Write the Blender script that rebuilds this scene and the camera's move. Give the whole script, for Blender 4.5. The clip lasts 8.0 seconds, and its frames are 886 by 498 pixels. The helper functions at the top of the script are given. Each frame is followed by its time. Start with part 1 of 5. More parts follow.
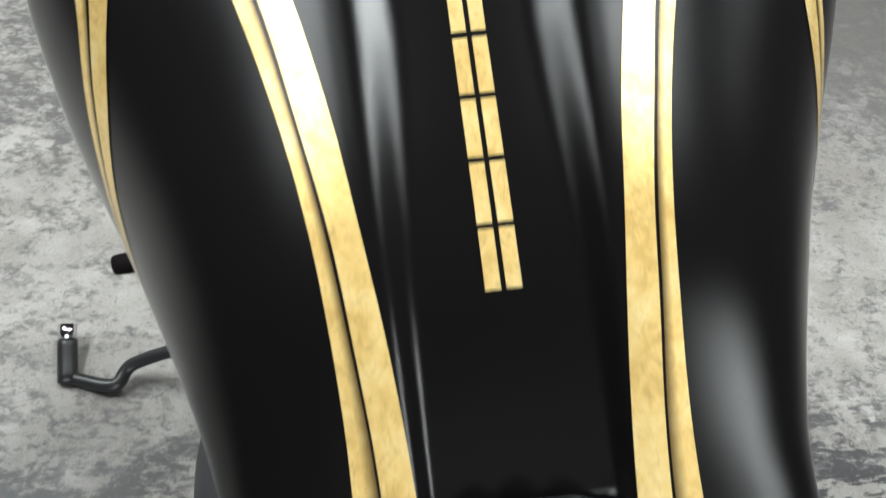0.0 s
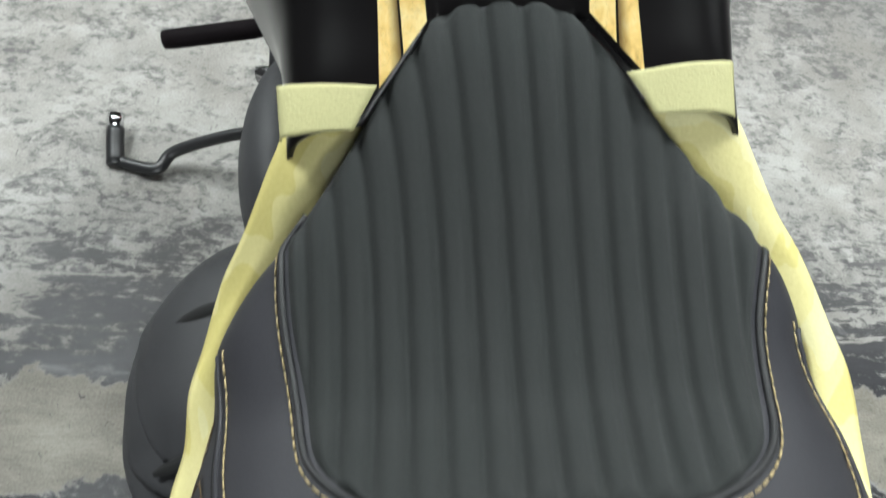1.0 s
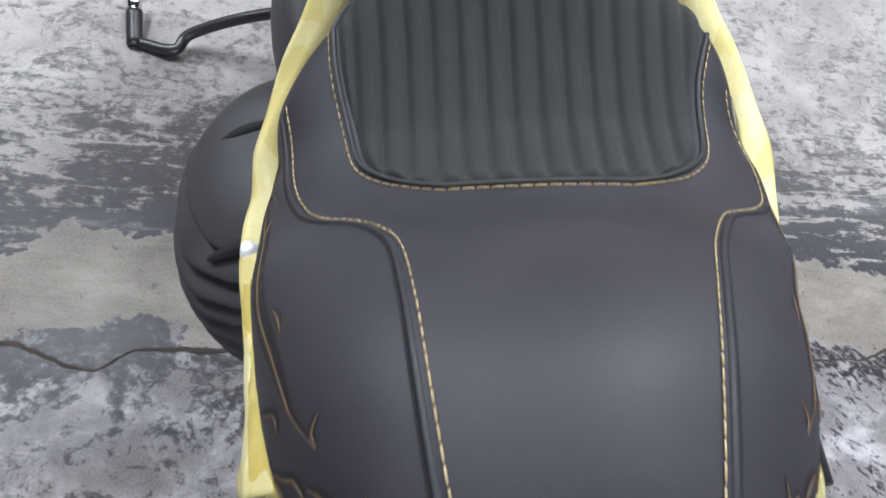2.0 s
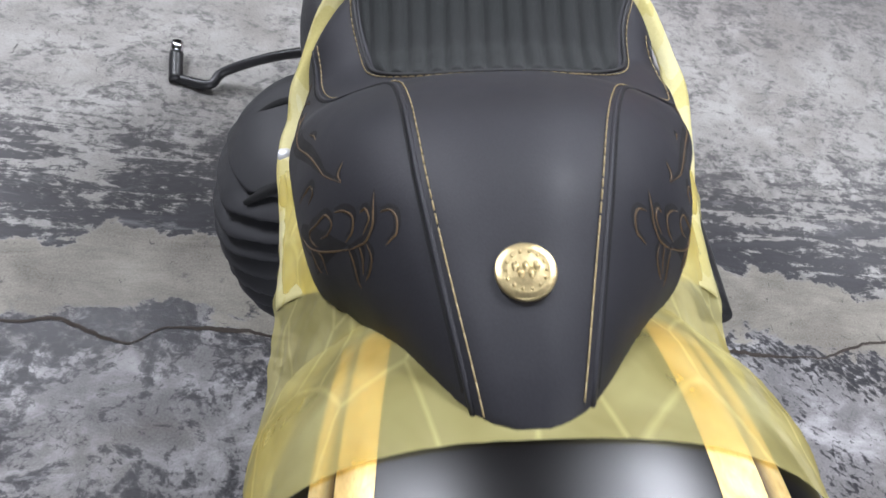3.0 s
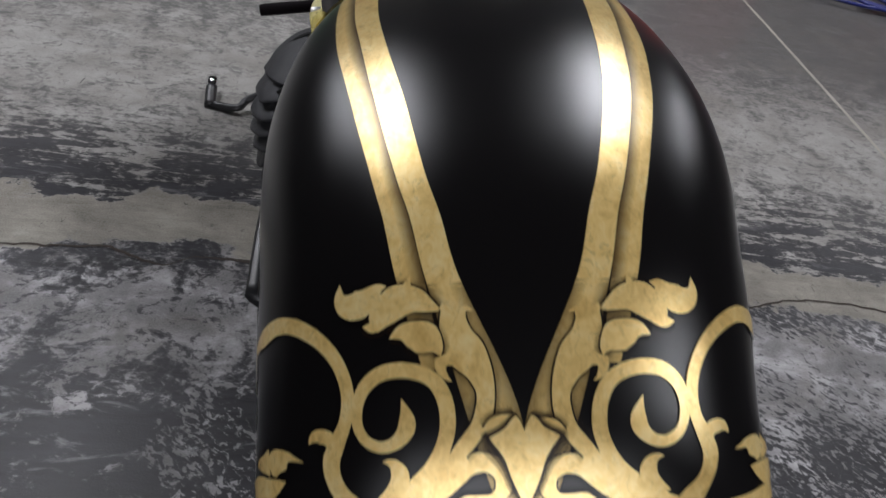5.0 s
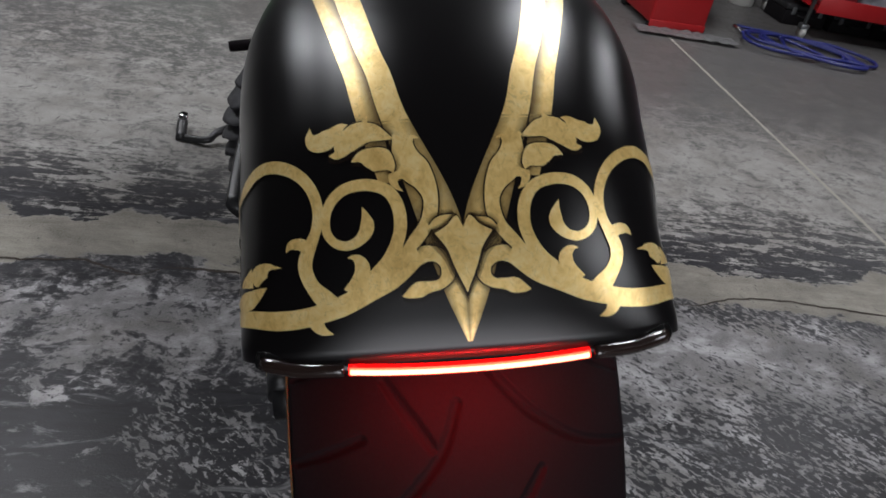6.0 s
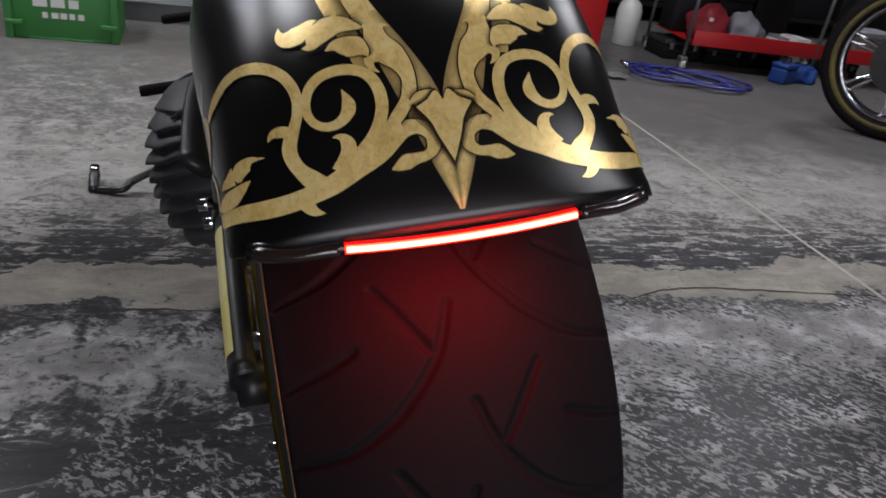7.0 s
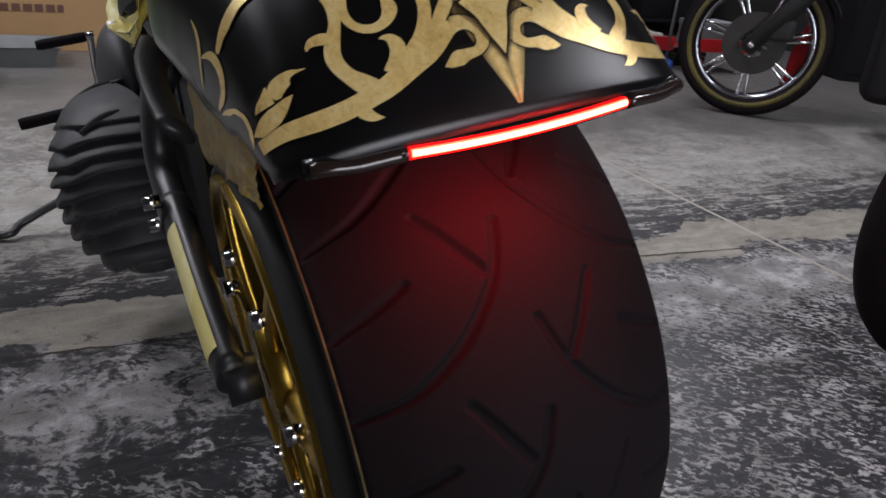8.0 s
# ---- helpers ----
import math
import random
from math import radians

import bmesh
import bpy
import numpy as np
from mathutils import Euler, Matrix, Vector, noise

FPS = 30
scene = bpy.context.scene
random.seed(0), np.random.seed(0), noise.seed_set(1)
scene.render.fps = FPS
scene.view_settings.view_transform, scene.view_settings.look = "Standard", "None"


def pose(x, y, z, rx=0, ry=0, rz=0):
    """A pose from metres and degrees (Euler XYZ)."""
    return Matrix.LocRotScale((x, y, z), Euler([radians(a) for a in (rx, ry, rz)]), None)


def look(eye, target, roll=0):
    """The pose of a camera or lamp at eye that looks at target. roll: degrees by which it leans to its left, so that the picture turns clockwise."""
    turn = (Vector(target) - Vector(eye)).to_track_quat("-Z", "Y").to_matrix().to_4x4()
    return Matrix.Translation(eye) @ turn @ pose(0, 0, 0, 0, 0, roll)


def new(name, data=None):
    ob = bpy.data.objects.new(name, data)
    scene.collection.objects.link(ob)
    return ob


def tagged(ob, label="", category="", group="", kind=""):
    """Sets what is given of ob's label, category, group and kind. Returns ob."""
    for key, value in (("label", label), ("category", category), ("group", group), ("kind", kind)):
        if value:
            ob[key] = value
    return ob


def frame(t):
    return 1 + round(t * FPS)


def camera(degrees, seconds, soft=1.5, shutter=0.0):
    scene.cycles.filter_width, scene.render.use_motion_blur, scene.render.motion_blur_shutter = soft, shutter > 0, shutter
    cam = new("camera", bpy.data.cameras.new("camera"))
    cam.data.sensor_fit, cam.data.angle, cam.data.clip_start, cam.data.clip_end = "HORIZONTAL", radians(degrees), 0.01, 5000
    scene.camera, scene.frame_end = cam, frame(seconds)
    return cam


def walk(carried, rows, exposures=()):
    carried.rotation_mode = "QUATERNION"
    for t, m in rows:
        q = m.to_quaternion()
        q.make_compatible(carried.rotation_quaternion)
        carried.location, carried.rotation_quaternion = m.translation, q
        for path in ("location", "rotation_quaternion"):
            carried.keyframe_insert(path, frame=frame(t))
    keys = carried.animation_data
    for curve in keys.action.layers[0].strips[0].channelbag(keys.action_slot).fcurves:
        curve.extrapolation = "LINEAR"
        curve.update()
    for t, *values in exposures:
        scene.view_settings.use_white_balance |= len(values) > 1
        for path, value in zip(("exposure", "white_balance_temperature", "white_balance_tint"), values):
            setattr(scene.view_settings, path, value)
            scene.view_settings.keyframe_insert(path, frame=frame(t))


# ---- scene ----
cam = camera(62.5, 8.0, soft=1.6, shutter=0.3)
PATH = [
    (0, (-0.1945, 0.6200, 1.0034), (0.1271, 1.8078, -0.5732), 11.30),
    (0.5, (-0.1951, 0.5167, 0.9865), (0.0829, 1.6621, -0.6293), 11.99),
    (1, (-0.1970, 0.4178, 0.9775), (0.0738, 1.4495, -0.7143), 14.71),
    (1.5, (-0.2071, 0.3511, 0.9954), (0.0744, 1.2771, -0.7548), 17.58),
    (2, (-0.2264, 0.2697, 1.0178), (0.0908, 1.1616, -0.7440), 19.70),
    (2.2, (-0.2324, 0.2274, 1.0308), (0.0943, 1.1393, -0.7190), 19.66),
    (3.3, (-0.2197, -0.0093, 1.0625), (0.0412, 1.2013, -0.5080), 14.55),
    (3.5, (-0.2100, -0.0609, 1.0496), (0.0294, 1.1994, -0.4848), 13.96),
    (4, (-0.1964, -0.1846, 1.0236), (0.0170, 1.1752, -0.4274), 13.17),
    (4.5, (-0.2028, -0.2886, 0.9926), (0.0168, 1.1463, -0.3832), 12.35),
    (4.7, (-0.2161, -0.3540, 0.9808), (0.0312, 1.1150, -0.3537), 12.48),
    (5.8, (-0.2077, -0.5573, 0.9195), (0.1151, 1.0482, -0.2287), 11.52),
    (6, (-0.2049, -0.5826, 0.9070), (0.1427, 1.0474, -0.1986), 11.49),
    (6.5, (-0.2183, -0.6157, 0.8631), (0.2111, 1.0592, -0.1421), 10.43),
    (7, (-0.2431, -0.6390, 0.8044), (0.3217, 1.0502, -0.1054), 8.71),
    (7.5, (-0.2764, -0.6390, 0.7572), (0.4538, 1.0179, -0.0922), 6.83),
    (8, (-0.3366, -0.6135, 0.7183), (0.5302, 0.9999, -0.0853), 5.27),
]
EXPOSURES = [(0.0, 0.75, 6500, 7), (0.5, 0.85, 6480, 6), (1.0, 0.9, 6450, 4), (2.0, 0.98, 6150, 15), (3.5, 0.42, 6200, 16), (4.5, -0.12, 6350, 16), (6.0, -0.30, 6450, 14), (8.0, 0.0, 6450, 18)]
walk(cam, [(t, look(eye, target, roll)) for t, eye, target, roll in PATH], EXPOSURES)

# ---- world and lamps ----
world = bpy.data.worlds.new("world")
scene.world = world
world.use_nodes = True
world.node_tree.nodes["Background"].inputs[0].default_value = (0.75, 0.85, 1.0, 1)
world.node_tree.nodes["Background"].inputs[1].default_value = 0.02
ROOM = dict(x0=-3.6, x1=5.2, y0=-5.0, y1=5.2, h=3.1)
LAMPS = [(-1.6, 1.85, 58), (0.85, 1.85, 66), (-3.2, 3.3, 70), (3.7, 3.1, 46), (2.4, -1.7, 50)]
REAR_FILL_WATTS = 180.0


# ---- materials ----
class Nodes:
    """A small helper that builds one node material."""

    def __init__(self, name):
        self.mat = bpy.data.materials.new(name)
        self.mat.use_nodes = True
        self.tree = self.mat.node_tree
        self.bsdf = self.tree.nodes["Principled BSDF"]
        self.out = self.tree.nodes["Material Output"]

    def add(self, kind, **values):
        n = self.tree.nodes.new(kind)
        for k, v in values.items():
            n.inputs[k.replace("_", " ")].default_value = v
        return n

    def link(self, a, b):
        self.tree.links.new(a, b)

    def coords(self, which="Object", scale=(1, 1, 1), rot=(0, 0, 0)):
        c, m = self.add("ShaderNodeTexCoord"), self.add("ShaderNodeMapping")
        m.inputs["Scale"].default_value = scale
        m.inputs["Rotation"].default_value = rot
        self.link(c.outputs[which], m.inputs["Vector"])
        return m.outputs["Vector"]

    def along(self, angle, stretch):
        """Coordinates drawn out by stretch along a direction of the floor."""
        c, m = self.add("ShaderNodeTexCoord"), self.add("ShaderNodeMapping")
        m.vector_type = "TEXTURE"
        m.inputs["Scale"].default_value = (stretch, 1, 1)
        m.inputs["Rotation"].default_value = (0, 0, angle)
        self.link(c.outputs["Object"], m.inputs["Vector"])
        return m.outputs["Vector"]

    def noise(self, vec, scale, detail=4.0, rough=0.55, distort=0.0):
        n = self.add("ShaderNodeTexNoise")
        n.inputs["Scale"].default_value = scale
        n.inputs["Detail"].default_value = detail
        n.inputs["Roughness"].default_value = rough
        n.inputs["Distortion"].default_value = distort
        if vec is not None:
            self.link(vec, n.inputs["Vector"])
        return n.outputs["Fac"]

    def ramp(self, fac, stops, mode="LINEAR"):
        r = self.add("ShaderNodeValToRGB")
        r.color_ramp.interpolation = mode
        els = r.color_ramp.elements
        while len(els) < len(stops):
            els.new(0.5)
        for e, (p, c) in zip(els, stops):
            e.position = p
            e.color = (*c, 1) if len(c) == 3 else (c[0], c[0], c[0], 1)
        self.link(fac, r.inputs["Fac"])
        return r.outputs["Color"]

    def mix(self, fac, a, b, mode="MIX"):
        m = self.tree.nodes.new("ShaderNodeMix")
        m.data_type, m.blend_type = "RGBA", mode
        for sock, v in ((m.inputs[0], fac), (m.inputs[6], a), (m.inputs[7], b)):
            if isinstance(v, (int, float)):
                sock.default_value = v
            elif isinstance(v, tuple):
                sock.default_value = (*v, 1)
            else:
                self.link(v, sock)
        return m.outputs[2]

    def math(self, op, a, b=0.0):
        m = self.tree.nodes.new("ShaderNodeMath")
        m.operation = op
        for sock, v in ((m.inputs[0], a), (m.inputs[1], b)):
            if isinstance(v, (int, float)):
                sock.default_value = v
            else:
                self.link(v, sock)
        return m.outputs[0]

    def set(self, **values):
        for k, v in values.items():
            sock = self.bsdf.inputs[k.replace("_", " ")]
            if isinstance(v, (int, float)):
                sock.default_value = v
            elif isinstance(v, tuple):
                sock.default_value = (*v, 1) if len(v) == 3 else v
            else:
                self.link(v, sock)
        return self

    def bump(self, height, strength=0.3, distance=0.001):
        b = self.add("ShaderNodeBump")
        b.inputs["Strength"].default_value = strength
        b.inputs["Distance"].default_value = distance
        self.link(height, b.inputs["Height"])
        self.link(b.outputs["Normal"], self.bsdf.inputs["Normal"])
        return self


def simple(name, color, rough=0.5, metal=0.0, grain=60.0, vary=0.15, bump=0.1, scale=0.0008, **more):
    """A material of one colour with a fine grain and broad uneven patches."""
    n = Nodes(name)
    vec = n.coords()
    fine, broad = n.noise(vec, grain * 6, 3), n.noise(vec, grain / 8, 3)
    both = n.math("ADD", n.math("MULTIPLY", fine, 0.5), n.math("MULTIPLY", broad, 0.5))
    lo = tuple(c * (1 - vary) for c in color)
    hi = tuple(min(1, c * (1 + vary)) for c in color)
    n.set(Base_Color=n.ramp(both, [(0.3, lo), (0.7, hi)]), Metallic=metal, **more)
    n.set(Roughness=n.ramp(broad, [(0.3, (max(0.03, rough * 0.88),)), (0.7, (min(1, rough * 1.12),))]))
    return n.bump(fine, bump, scale).mat


def concrete_floor():
    """Grey concrete with worn dark paint: smeared bands, a bare tan strip and flecked patches."""
    n = Nodes("worn_concrete")
    vec = n.coords()
    sep = n.add("ShaderNodeSeparateXYZ")
    n.link(vec, sep.inputs[0])
    broad = n.noise(vec, 2.2, 4, 0.6, 0.3)
    mid = n.noise(n.coords(scale=(1, 1.5, 1)), 8, 6, 0.65, 0.4)
    fleck = n.noise(n.coords(rot=(0, 0, 0.45), scale=(0.8, 1.15, 1)), 64, 6, 0.72, 0.6)
    slant = n.noise(n.along(-0.7, 1.75), 105, 5, 0.62, 0.5)
    blot = n.noise(vec, 13, 6, 0.66, 0.9)
    streak = n.noise(n.coords(rot=(0, 0, -0.16), scale=(0.30, 1.7, 1)), 20, 6, 0.70, 1.1)
    fine = n.noise(vec, 300, 3)
    wy = n.math("ADD", sep.outputs[1], n.math("MULTIPLY", n.math("SUBTRACT", broad, 0.5), 0.28))
    wy = n.math("ADD", wy, n.math("MULTIPLY", n.math("SUBTRACT", mid, 0.5), 0.20))
    f = n.math("DIVIDE", n.math("ADD", wy, 1.0), 3.0)
    # coverage dips at 0.445 to 0.50: paler wear, plus lamp sheen put in as colour
    amount = n.ramp(f, [(0.25, (0.50,)), (0.425, (0.52,)), (0.445, (0.30,)), (0.50, (0.16,)), (0.518, (0.46,)), (0.536, (0.56,)), (0.5375, (0.0,)), (0.5865, (0.0,)), (0.5885, (0.80,)), (0.62, (0.72,)), (0.66, (0.56,)), (0.72, (0.37,)), (0.80, (0.36,)), (0.92, (0.55,))])
    tan = n.ramp(f, [(0.5365, (0.0,)), (0.538, (1.0,)), (0.586, (1.0,)), (0.588, (0.0,))])
    front = n.ramp(f, [(0.53, (0.0,)), (0.60, (1.0,))])
    chip = n.math("ADD", n.math("MULTIPLY", fleck, 0.44), n.math("ADD", n.math("MULTIPLY", blot, 0.40), n.math("MULTIPLY", streak, 0.16)))
    cover = n.math("ADD", chip, n.math("MULTIPLY", n.math("SUBTRACT", amount, 0.5), 0.34))
    side = n.ramp(n.math("ADD", sep.outputs[0], n.math("MULTIPLY", broad, 2.4)), [(0.75, (0.0,)), (1.0, (0.35,)), (2.1, (1.0,))])
    loose = n.math("ADD", n.math("MULTIPLY", fleck, 0.42), n.math("MULTIPLY", blot, 0.58))
    tight = n.math("ADD", n.math("MULTIPLY", slant, 0.62), n.math("ADD", n.math("MULTIPLY", blot, 0.28), n.math("MULTIPLY", broad, 0.10)))
    patchy = n.mix(side, loose, tight)
    rear = n.ramp(f, [(0.42, (0.085,)), (0.52, (0.02,))])
    patchy = n.math("ADD", patchy, n.math("MULTIPLY", rear, n.math("SUBTRACT", 1.0, side)))
    patchy = n.math("ADD", patchy, n.math("MULTIPLY", side, 0.022))
    worn = n.ramp(n.math("ADD", patchy, n.math("MULTIPLY", n.math("SUBTRACT", amount, 0.5), 0.25)), [(0.475, (0.0,)), (0.51, (0.7,)), (0.56, (1.0,))])
    smear = n.ramp(cover, [(0.455, (0.0,)), (0.50, (0.5,)), (0.545, (0.92,)), (0.60, (1.0,))])
    flaked = n.ramp(n.math("ADD", patchy, n.math("MULTIPLY", n.math("SUBTRACT", amount, 0.5), 0.25)), [(0.490, (0.0,)), (0.512, (0.85,)), (0.54, (1.0,))])
    worn = n.mix(n.ramp(f, [(0.425, (1.0,)), (0.465, (0.0,))]), worn, flaked)
    band = n.ramp(f, [(0.584, (0.0,)), (0.590, (1.0,)), (0.64, (1.0,)), (0.71, (0.0,))])
    scrape = n.math("ADD", n.math("MULTIPLY", streak, 0.52), n.math("ADD", n.math("MULTIPLY", fleck, 0.28), n.math("MULTIPLY", blot, 0.20)))
    scrape = n.ramp(n.math("ADD", scrape, n.math("MULTIPLY", n.math("SUBTRACT", amount, 0.5), 0.16)), [(0.485, (0.0,)), (0.512, (0.8,)), (0.54, (1.0,))])
    paint = n.mix(front, worn, n.mix(band, smear, scrape))
    rear_base = n.ramp(mid, [(0.3, (0.085, 0.081, 0.084)), (0.5, (0.22, 0.212, 0.216)), (0.66, (0.52, 0.505, 0.515))])
    front_base = n.ramp(mid, [(0.3, (0.20, 0.191, 0.177)), (0.5, (0.265, 0.255, 0.238)), (0.72, (0.36, 0.35, 0.33))])
    base = n.mix(front, rear_base, front_base)
    base = n.mix(tan, base, n.ramp(n.math("ADD", n.math("MULTIPLY", mid, 0.6), n.math("MULTIPLY", streak, 0.4)), [(0.35, (0.12, 0.107, 0.083)), (0.52, (0.235, 0.215, 0.175)), (0.7, (0.36, 0.335, 0.28))]))
    # weaker light far off and to the right, put into the floor colour
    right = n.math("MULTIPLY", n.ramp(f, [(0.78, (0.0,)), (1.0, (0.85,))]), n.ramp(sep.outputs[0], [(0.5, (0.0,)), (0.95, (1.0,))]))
    far_dim = n.ramp(n.math("DIVIDE", sep.outputs[1], 6.0), [(0.34, (0.0,)), (0.47, (0.92,))])
    base = n.mix(n.math("MAXIMUM", right, far_dim), base, (0.042, 0.037, 0.037))
    stain = n.noise(n.coords(rot=(0, 0, 0.3)), 4.5, 7, 0.68, 0.7)
    base = n.mix(n.ramp(stain, [(0.36, (0.40,)), (0.50, (0.08,)), (0.64, (0.0,))]), base, (0.115, 0.098, 0.078))
    base = n.mix(0.22, base, n.ramp(fine, [(0.3, (0.10, 0.10, 0.095)), (0.7, (0.44, 0.43, 0.41))]))
    dark = n.ramp(streak, [(0.35, (0.007, 0.007, 0.009)), (0.65, (0.030, 0.030, 0.036))])
    pale = n.ramp(f, [(0.60, (0.12,)), (0.72, (0.62,)), (0.85, (0.72,))])
    dark = n.mix(pale, dark, (0.13, 0.126, 0.12))
    # pale scuffs rubbed over paint and concrete alike
    scuff = n.noise(n.coords(rot=(0, 0, 0.25), scale=(0.55, 1.3, 1)), 9, 9, 0.74, 1.6)
    scuff = n.math("MULTIPLY", n.ramp(scuff, [(0.57, (0.0,)), (0.64, (0.40,)), (0.72, (0.7,))]), n.math("SUBTRACT", 1.0, n.math("MAXIMUM", tan, n.math("MULTIPLY", front, 0.7))))
    pits = n.ramp(n.noise(n.coords(rot=(0, 0, 0.8), scale=(1, 0.5, 1)), 90, 5, 0.7, 1.0), [(0.30, (0.8,)), (0.37, (0.0,))])
    base = n.mix(pits, base, (0.05, 0.048, 0.046))
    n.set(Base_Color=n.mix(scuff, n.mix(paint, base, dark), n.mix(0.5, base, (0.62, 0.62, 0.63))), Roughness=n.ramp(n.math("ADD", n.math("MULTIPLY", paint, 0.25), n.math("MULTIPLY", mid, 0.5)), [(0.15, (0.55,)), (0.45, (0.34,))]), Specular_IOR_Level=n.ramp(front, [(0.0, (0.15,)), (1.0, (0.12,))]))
    return n.bump(n.math("ADD", fine, n.math("MULTIPLY", paint, 0.5)), 0.22, 0.0015).mat


def satin(n, color, metal_tint=None, diffuse=1.0, rough=0.3, coat=0.34, ior=1.55):
    """A body with a smooth satin clear coat over it; metal_tint adds a metallic sheen below the coat."""
    body = n.add("ShaderNodeBsdfDiffuse")
    n.link(color, body.inputs["Color"])
    under = body.outputs[0]
    if metal_tint is not None:
        sheen, m = n.tree.nodes.new("ShaderNodeBsdfAnisotropic"), n.add("ShaderNodeMixShader")
        sheen.distribution = "BECKMANN"
        n.link(metal_tint, sheen.inputs["Color"])
        n.link(rough, sheen.inputs["Roughness"])
        m.inputs[0].default_value = 1 - diffuse
        n.link(under, m.inputs[1])
        n.link(sheen.outputs[0], m.inputs[2])
        under = m.outputs[0]
    top, edge, out = n.tree.nodes.new("ShaderNodeBsdfAnisotropic"), n.add("ShaderNodeFresnel"), n.add("ShaderNodeMixShader")
    top.distribution = "BECKMANN"
    top.inputs["Roughness"].default_value = coat
    edge.inputs["IOR"].default_value = ior
    haze, both = n.tree.nodes.new("ShaderNodeBsdfAnisotropic"), n.add("ShaderNodeMixShader")
    haze.inputs["Roughness"].default_value = coat + 0.14
    both.inputs[0].default_value = 0.08
    n.link(top.outputs[0], both.inputs[1])
    n.link(haze.outputs[0], both.inputs[2])
    n.link(edge.outputs[0], out.inputs[0])
    n.link(under, out.inputs[1])
    n.link(both.outputs[0], out.inputs[2])
    n.link(out.outputs[0], n.out.inputs["Surface"])
    n.tree.nodes.remove(n.bsdf)
    return n.mat


def satin_black():
    n = Nodes("satin_black_paint")
    broad = n.noise(n.coords(), 5, 3)
    return satin(n, n.ramp(broad, [(0.3, (0.0034, 0.0029, 0.0032)), (0.7, (0.0042, 0.0036, 0.0039))]), coat=0.335)


def gold_leaf():
    """Gold leaf under clear coat, with brush wrinkles, darkened by airbrushed brown towards one edge (UV u)."""
    n = Nodes("gold_leaf")
    vec = n.coords()
    wrinkle = n.noise(n.coords(scale=(1, 0.35, 1), rot=(0, 0, 0.5)), 180, 5, 0.6, 1.2)
    patch = n.noise(vec, 38, 4, 0.6, 0.8)
    crease = n.ramp(n.math("ABSOLUTE", n.math("SUBTRACT", n.noise(vec, 70, 3, 0.5, 1.5), 0.5)), [(0.0, (0.75,)), (0.012, (1.0,))])
    base = n.ramp(n.math("ADD", n.math("MULTIPLY", wrinkle, 0.45), n.math("MULTIPLY", patch, 0.55)),
                  [(0.32, (0.68, 0.43, 0.13)), (0.5, (0.91, 0.645, 0.24)), (0.68, (0.99, 0.79, 0.39))])
    base = n.mix(1.0, base, crease, "MULTIPLY")
    uv = n.add("ShaderNodeTexCoord")
    sep = n.add("ShaderNodeSeparateXYZ")
    n.link(uv.outputs["UV"], sep.inputs[0])
    brown = n.ramp(sep.outputs[0], [(0.0, (0.0,)), (0.45, (0.0,)), (0.85, (0.75,)), (1.0, (0.95,))])
    base = n.mix(brown, base, (0.060, 0.030, 0.010))
    return satin(n, base, base, 0.60, n.ramp(patch, [(0.3, (0.32,)), (0.7, (0.39,))]))


def yellow_film():
    """Thin translucent yellow masking film with sharp creases."""
    n = Nodes("yellow_film")
    vec = n.coords(rot=(0.4, 0.2, 0.7))
    soft = n.noise(vec, 14, 3, 0.5, 0.6)
    fold = n.add("ShaderNodeTexVoronoi", Scale=15.0)
    fold.feature = "DISTANCE_TO_EDGE"
    n.link(n.coords(rot=(0.2, 0.5, 0.9), scale=(1.2, 0.45, 0.9)), fold.inputs["Vector"])
    crease = n.ramp(fold.outputs["Distance"], [(0.0, (1.0,)), (0.03, (0.0,))])
    n.set(Base_Color=n.ramp(soft, [(0.3, (0.66, 0.57, 0.20)), (0.7, (0.80, 0.73, 0.33))]), Roughness=0.35, Specular_IOR_Level=0.45)
    clear = n.add("ShaderNodeBsdfTransparent")
    clear.inputs[0].default_value = (0.98, 0.90, 0.50, 1)
    m = n.add("ShaderNodeMixShader")
    n.link(n.math("ADD", n.ramp(soft, [(0.3, (0.30,)), (0.7, (0.48,))]), n.math("MULTIPLY", crease, 0.16)), m.inputs[0])
    n.link(clear.outputs[0], m.inputs[1])
    n.link(n.bsdf.outputs[0], m.inputs[2])
    n.link(m.outputs[0], n.out.inputs["Surface"])
    return n.bump(n.math("ADD", soft, n.math("MULTIPLY", fold.outputs["Distance"], 0.6)), 0.5, 0.003).mat


def masking_tape():
    """Pale yellow paper tape in overlapping torn pieces, deeper yellow where two lie on one another."""
    n = Nodes("yellow_masking_tape")
    vec = n.coords()
    patch = n.noise(n.coords(rot=(0, 0, 0.5), scale=(1, 0.45, 1)), 26, 2, 0.4, 0.3)
    fine = n.noise(vec, 500, 3)
    tone = n.ramp(patch, [(0.0, (0.60, 0.52, 0.17)), (0.47, (0.67, 0.60, 0.26)), (0.60, (0.70, 0.65, 0.34))], "CONSTANT")
    n.set(Base_Color=n.mix(0.12, tone, n.ramp(fine, [(0.3, (0.4, 0.36, 0.2)), (0.7, (0.8, 0.76, 0.5))])), Roughness=0.6)
    return n.bump(n.math("ADD", fine, patch), 0.3, 0.001).mat


def glow(name, color, strength):
    n = Nodes(name)
    n.set(Base_Color=color, Emission_Color=color, Emission_Strength=strength, Roughness=0.3)
    return n.mat


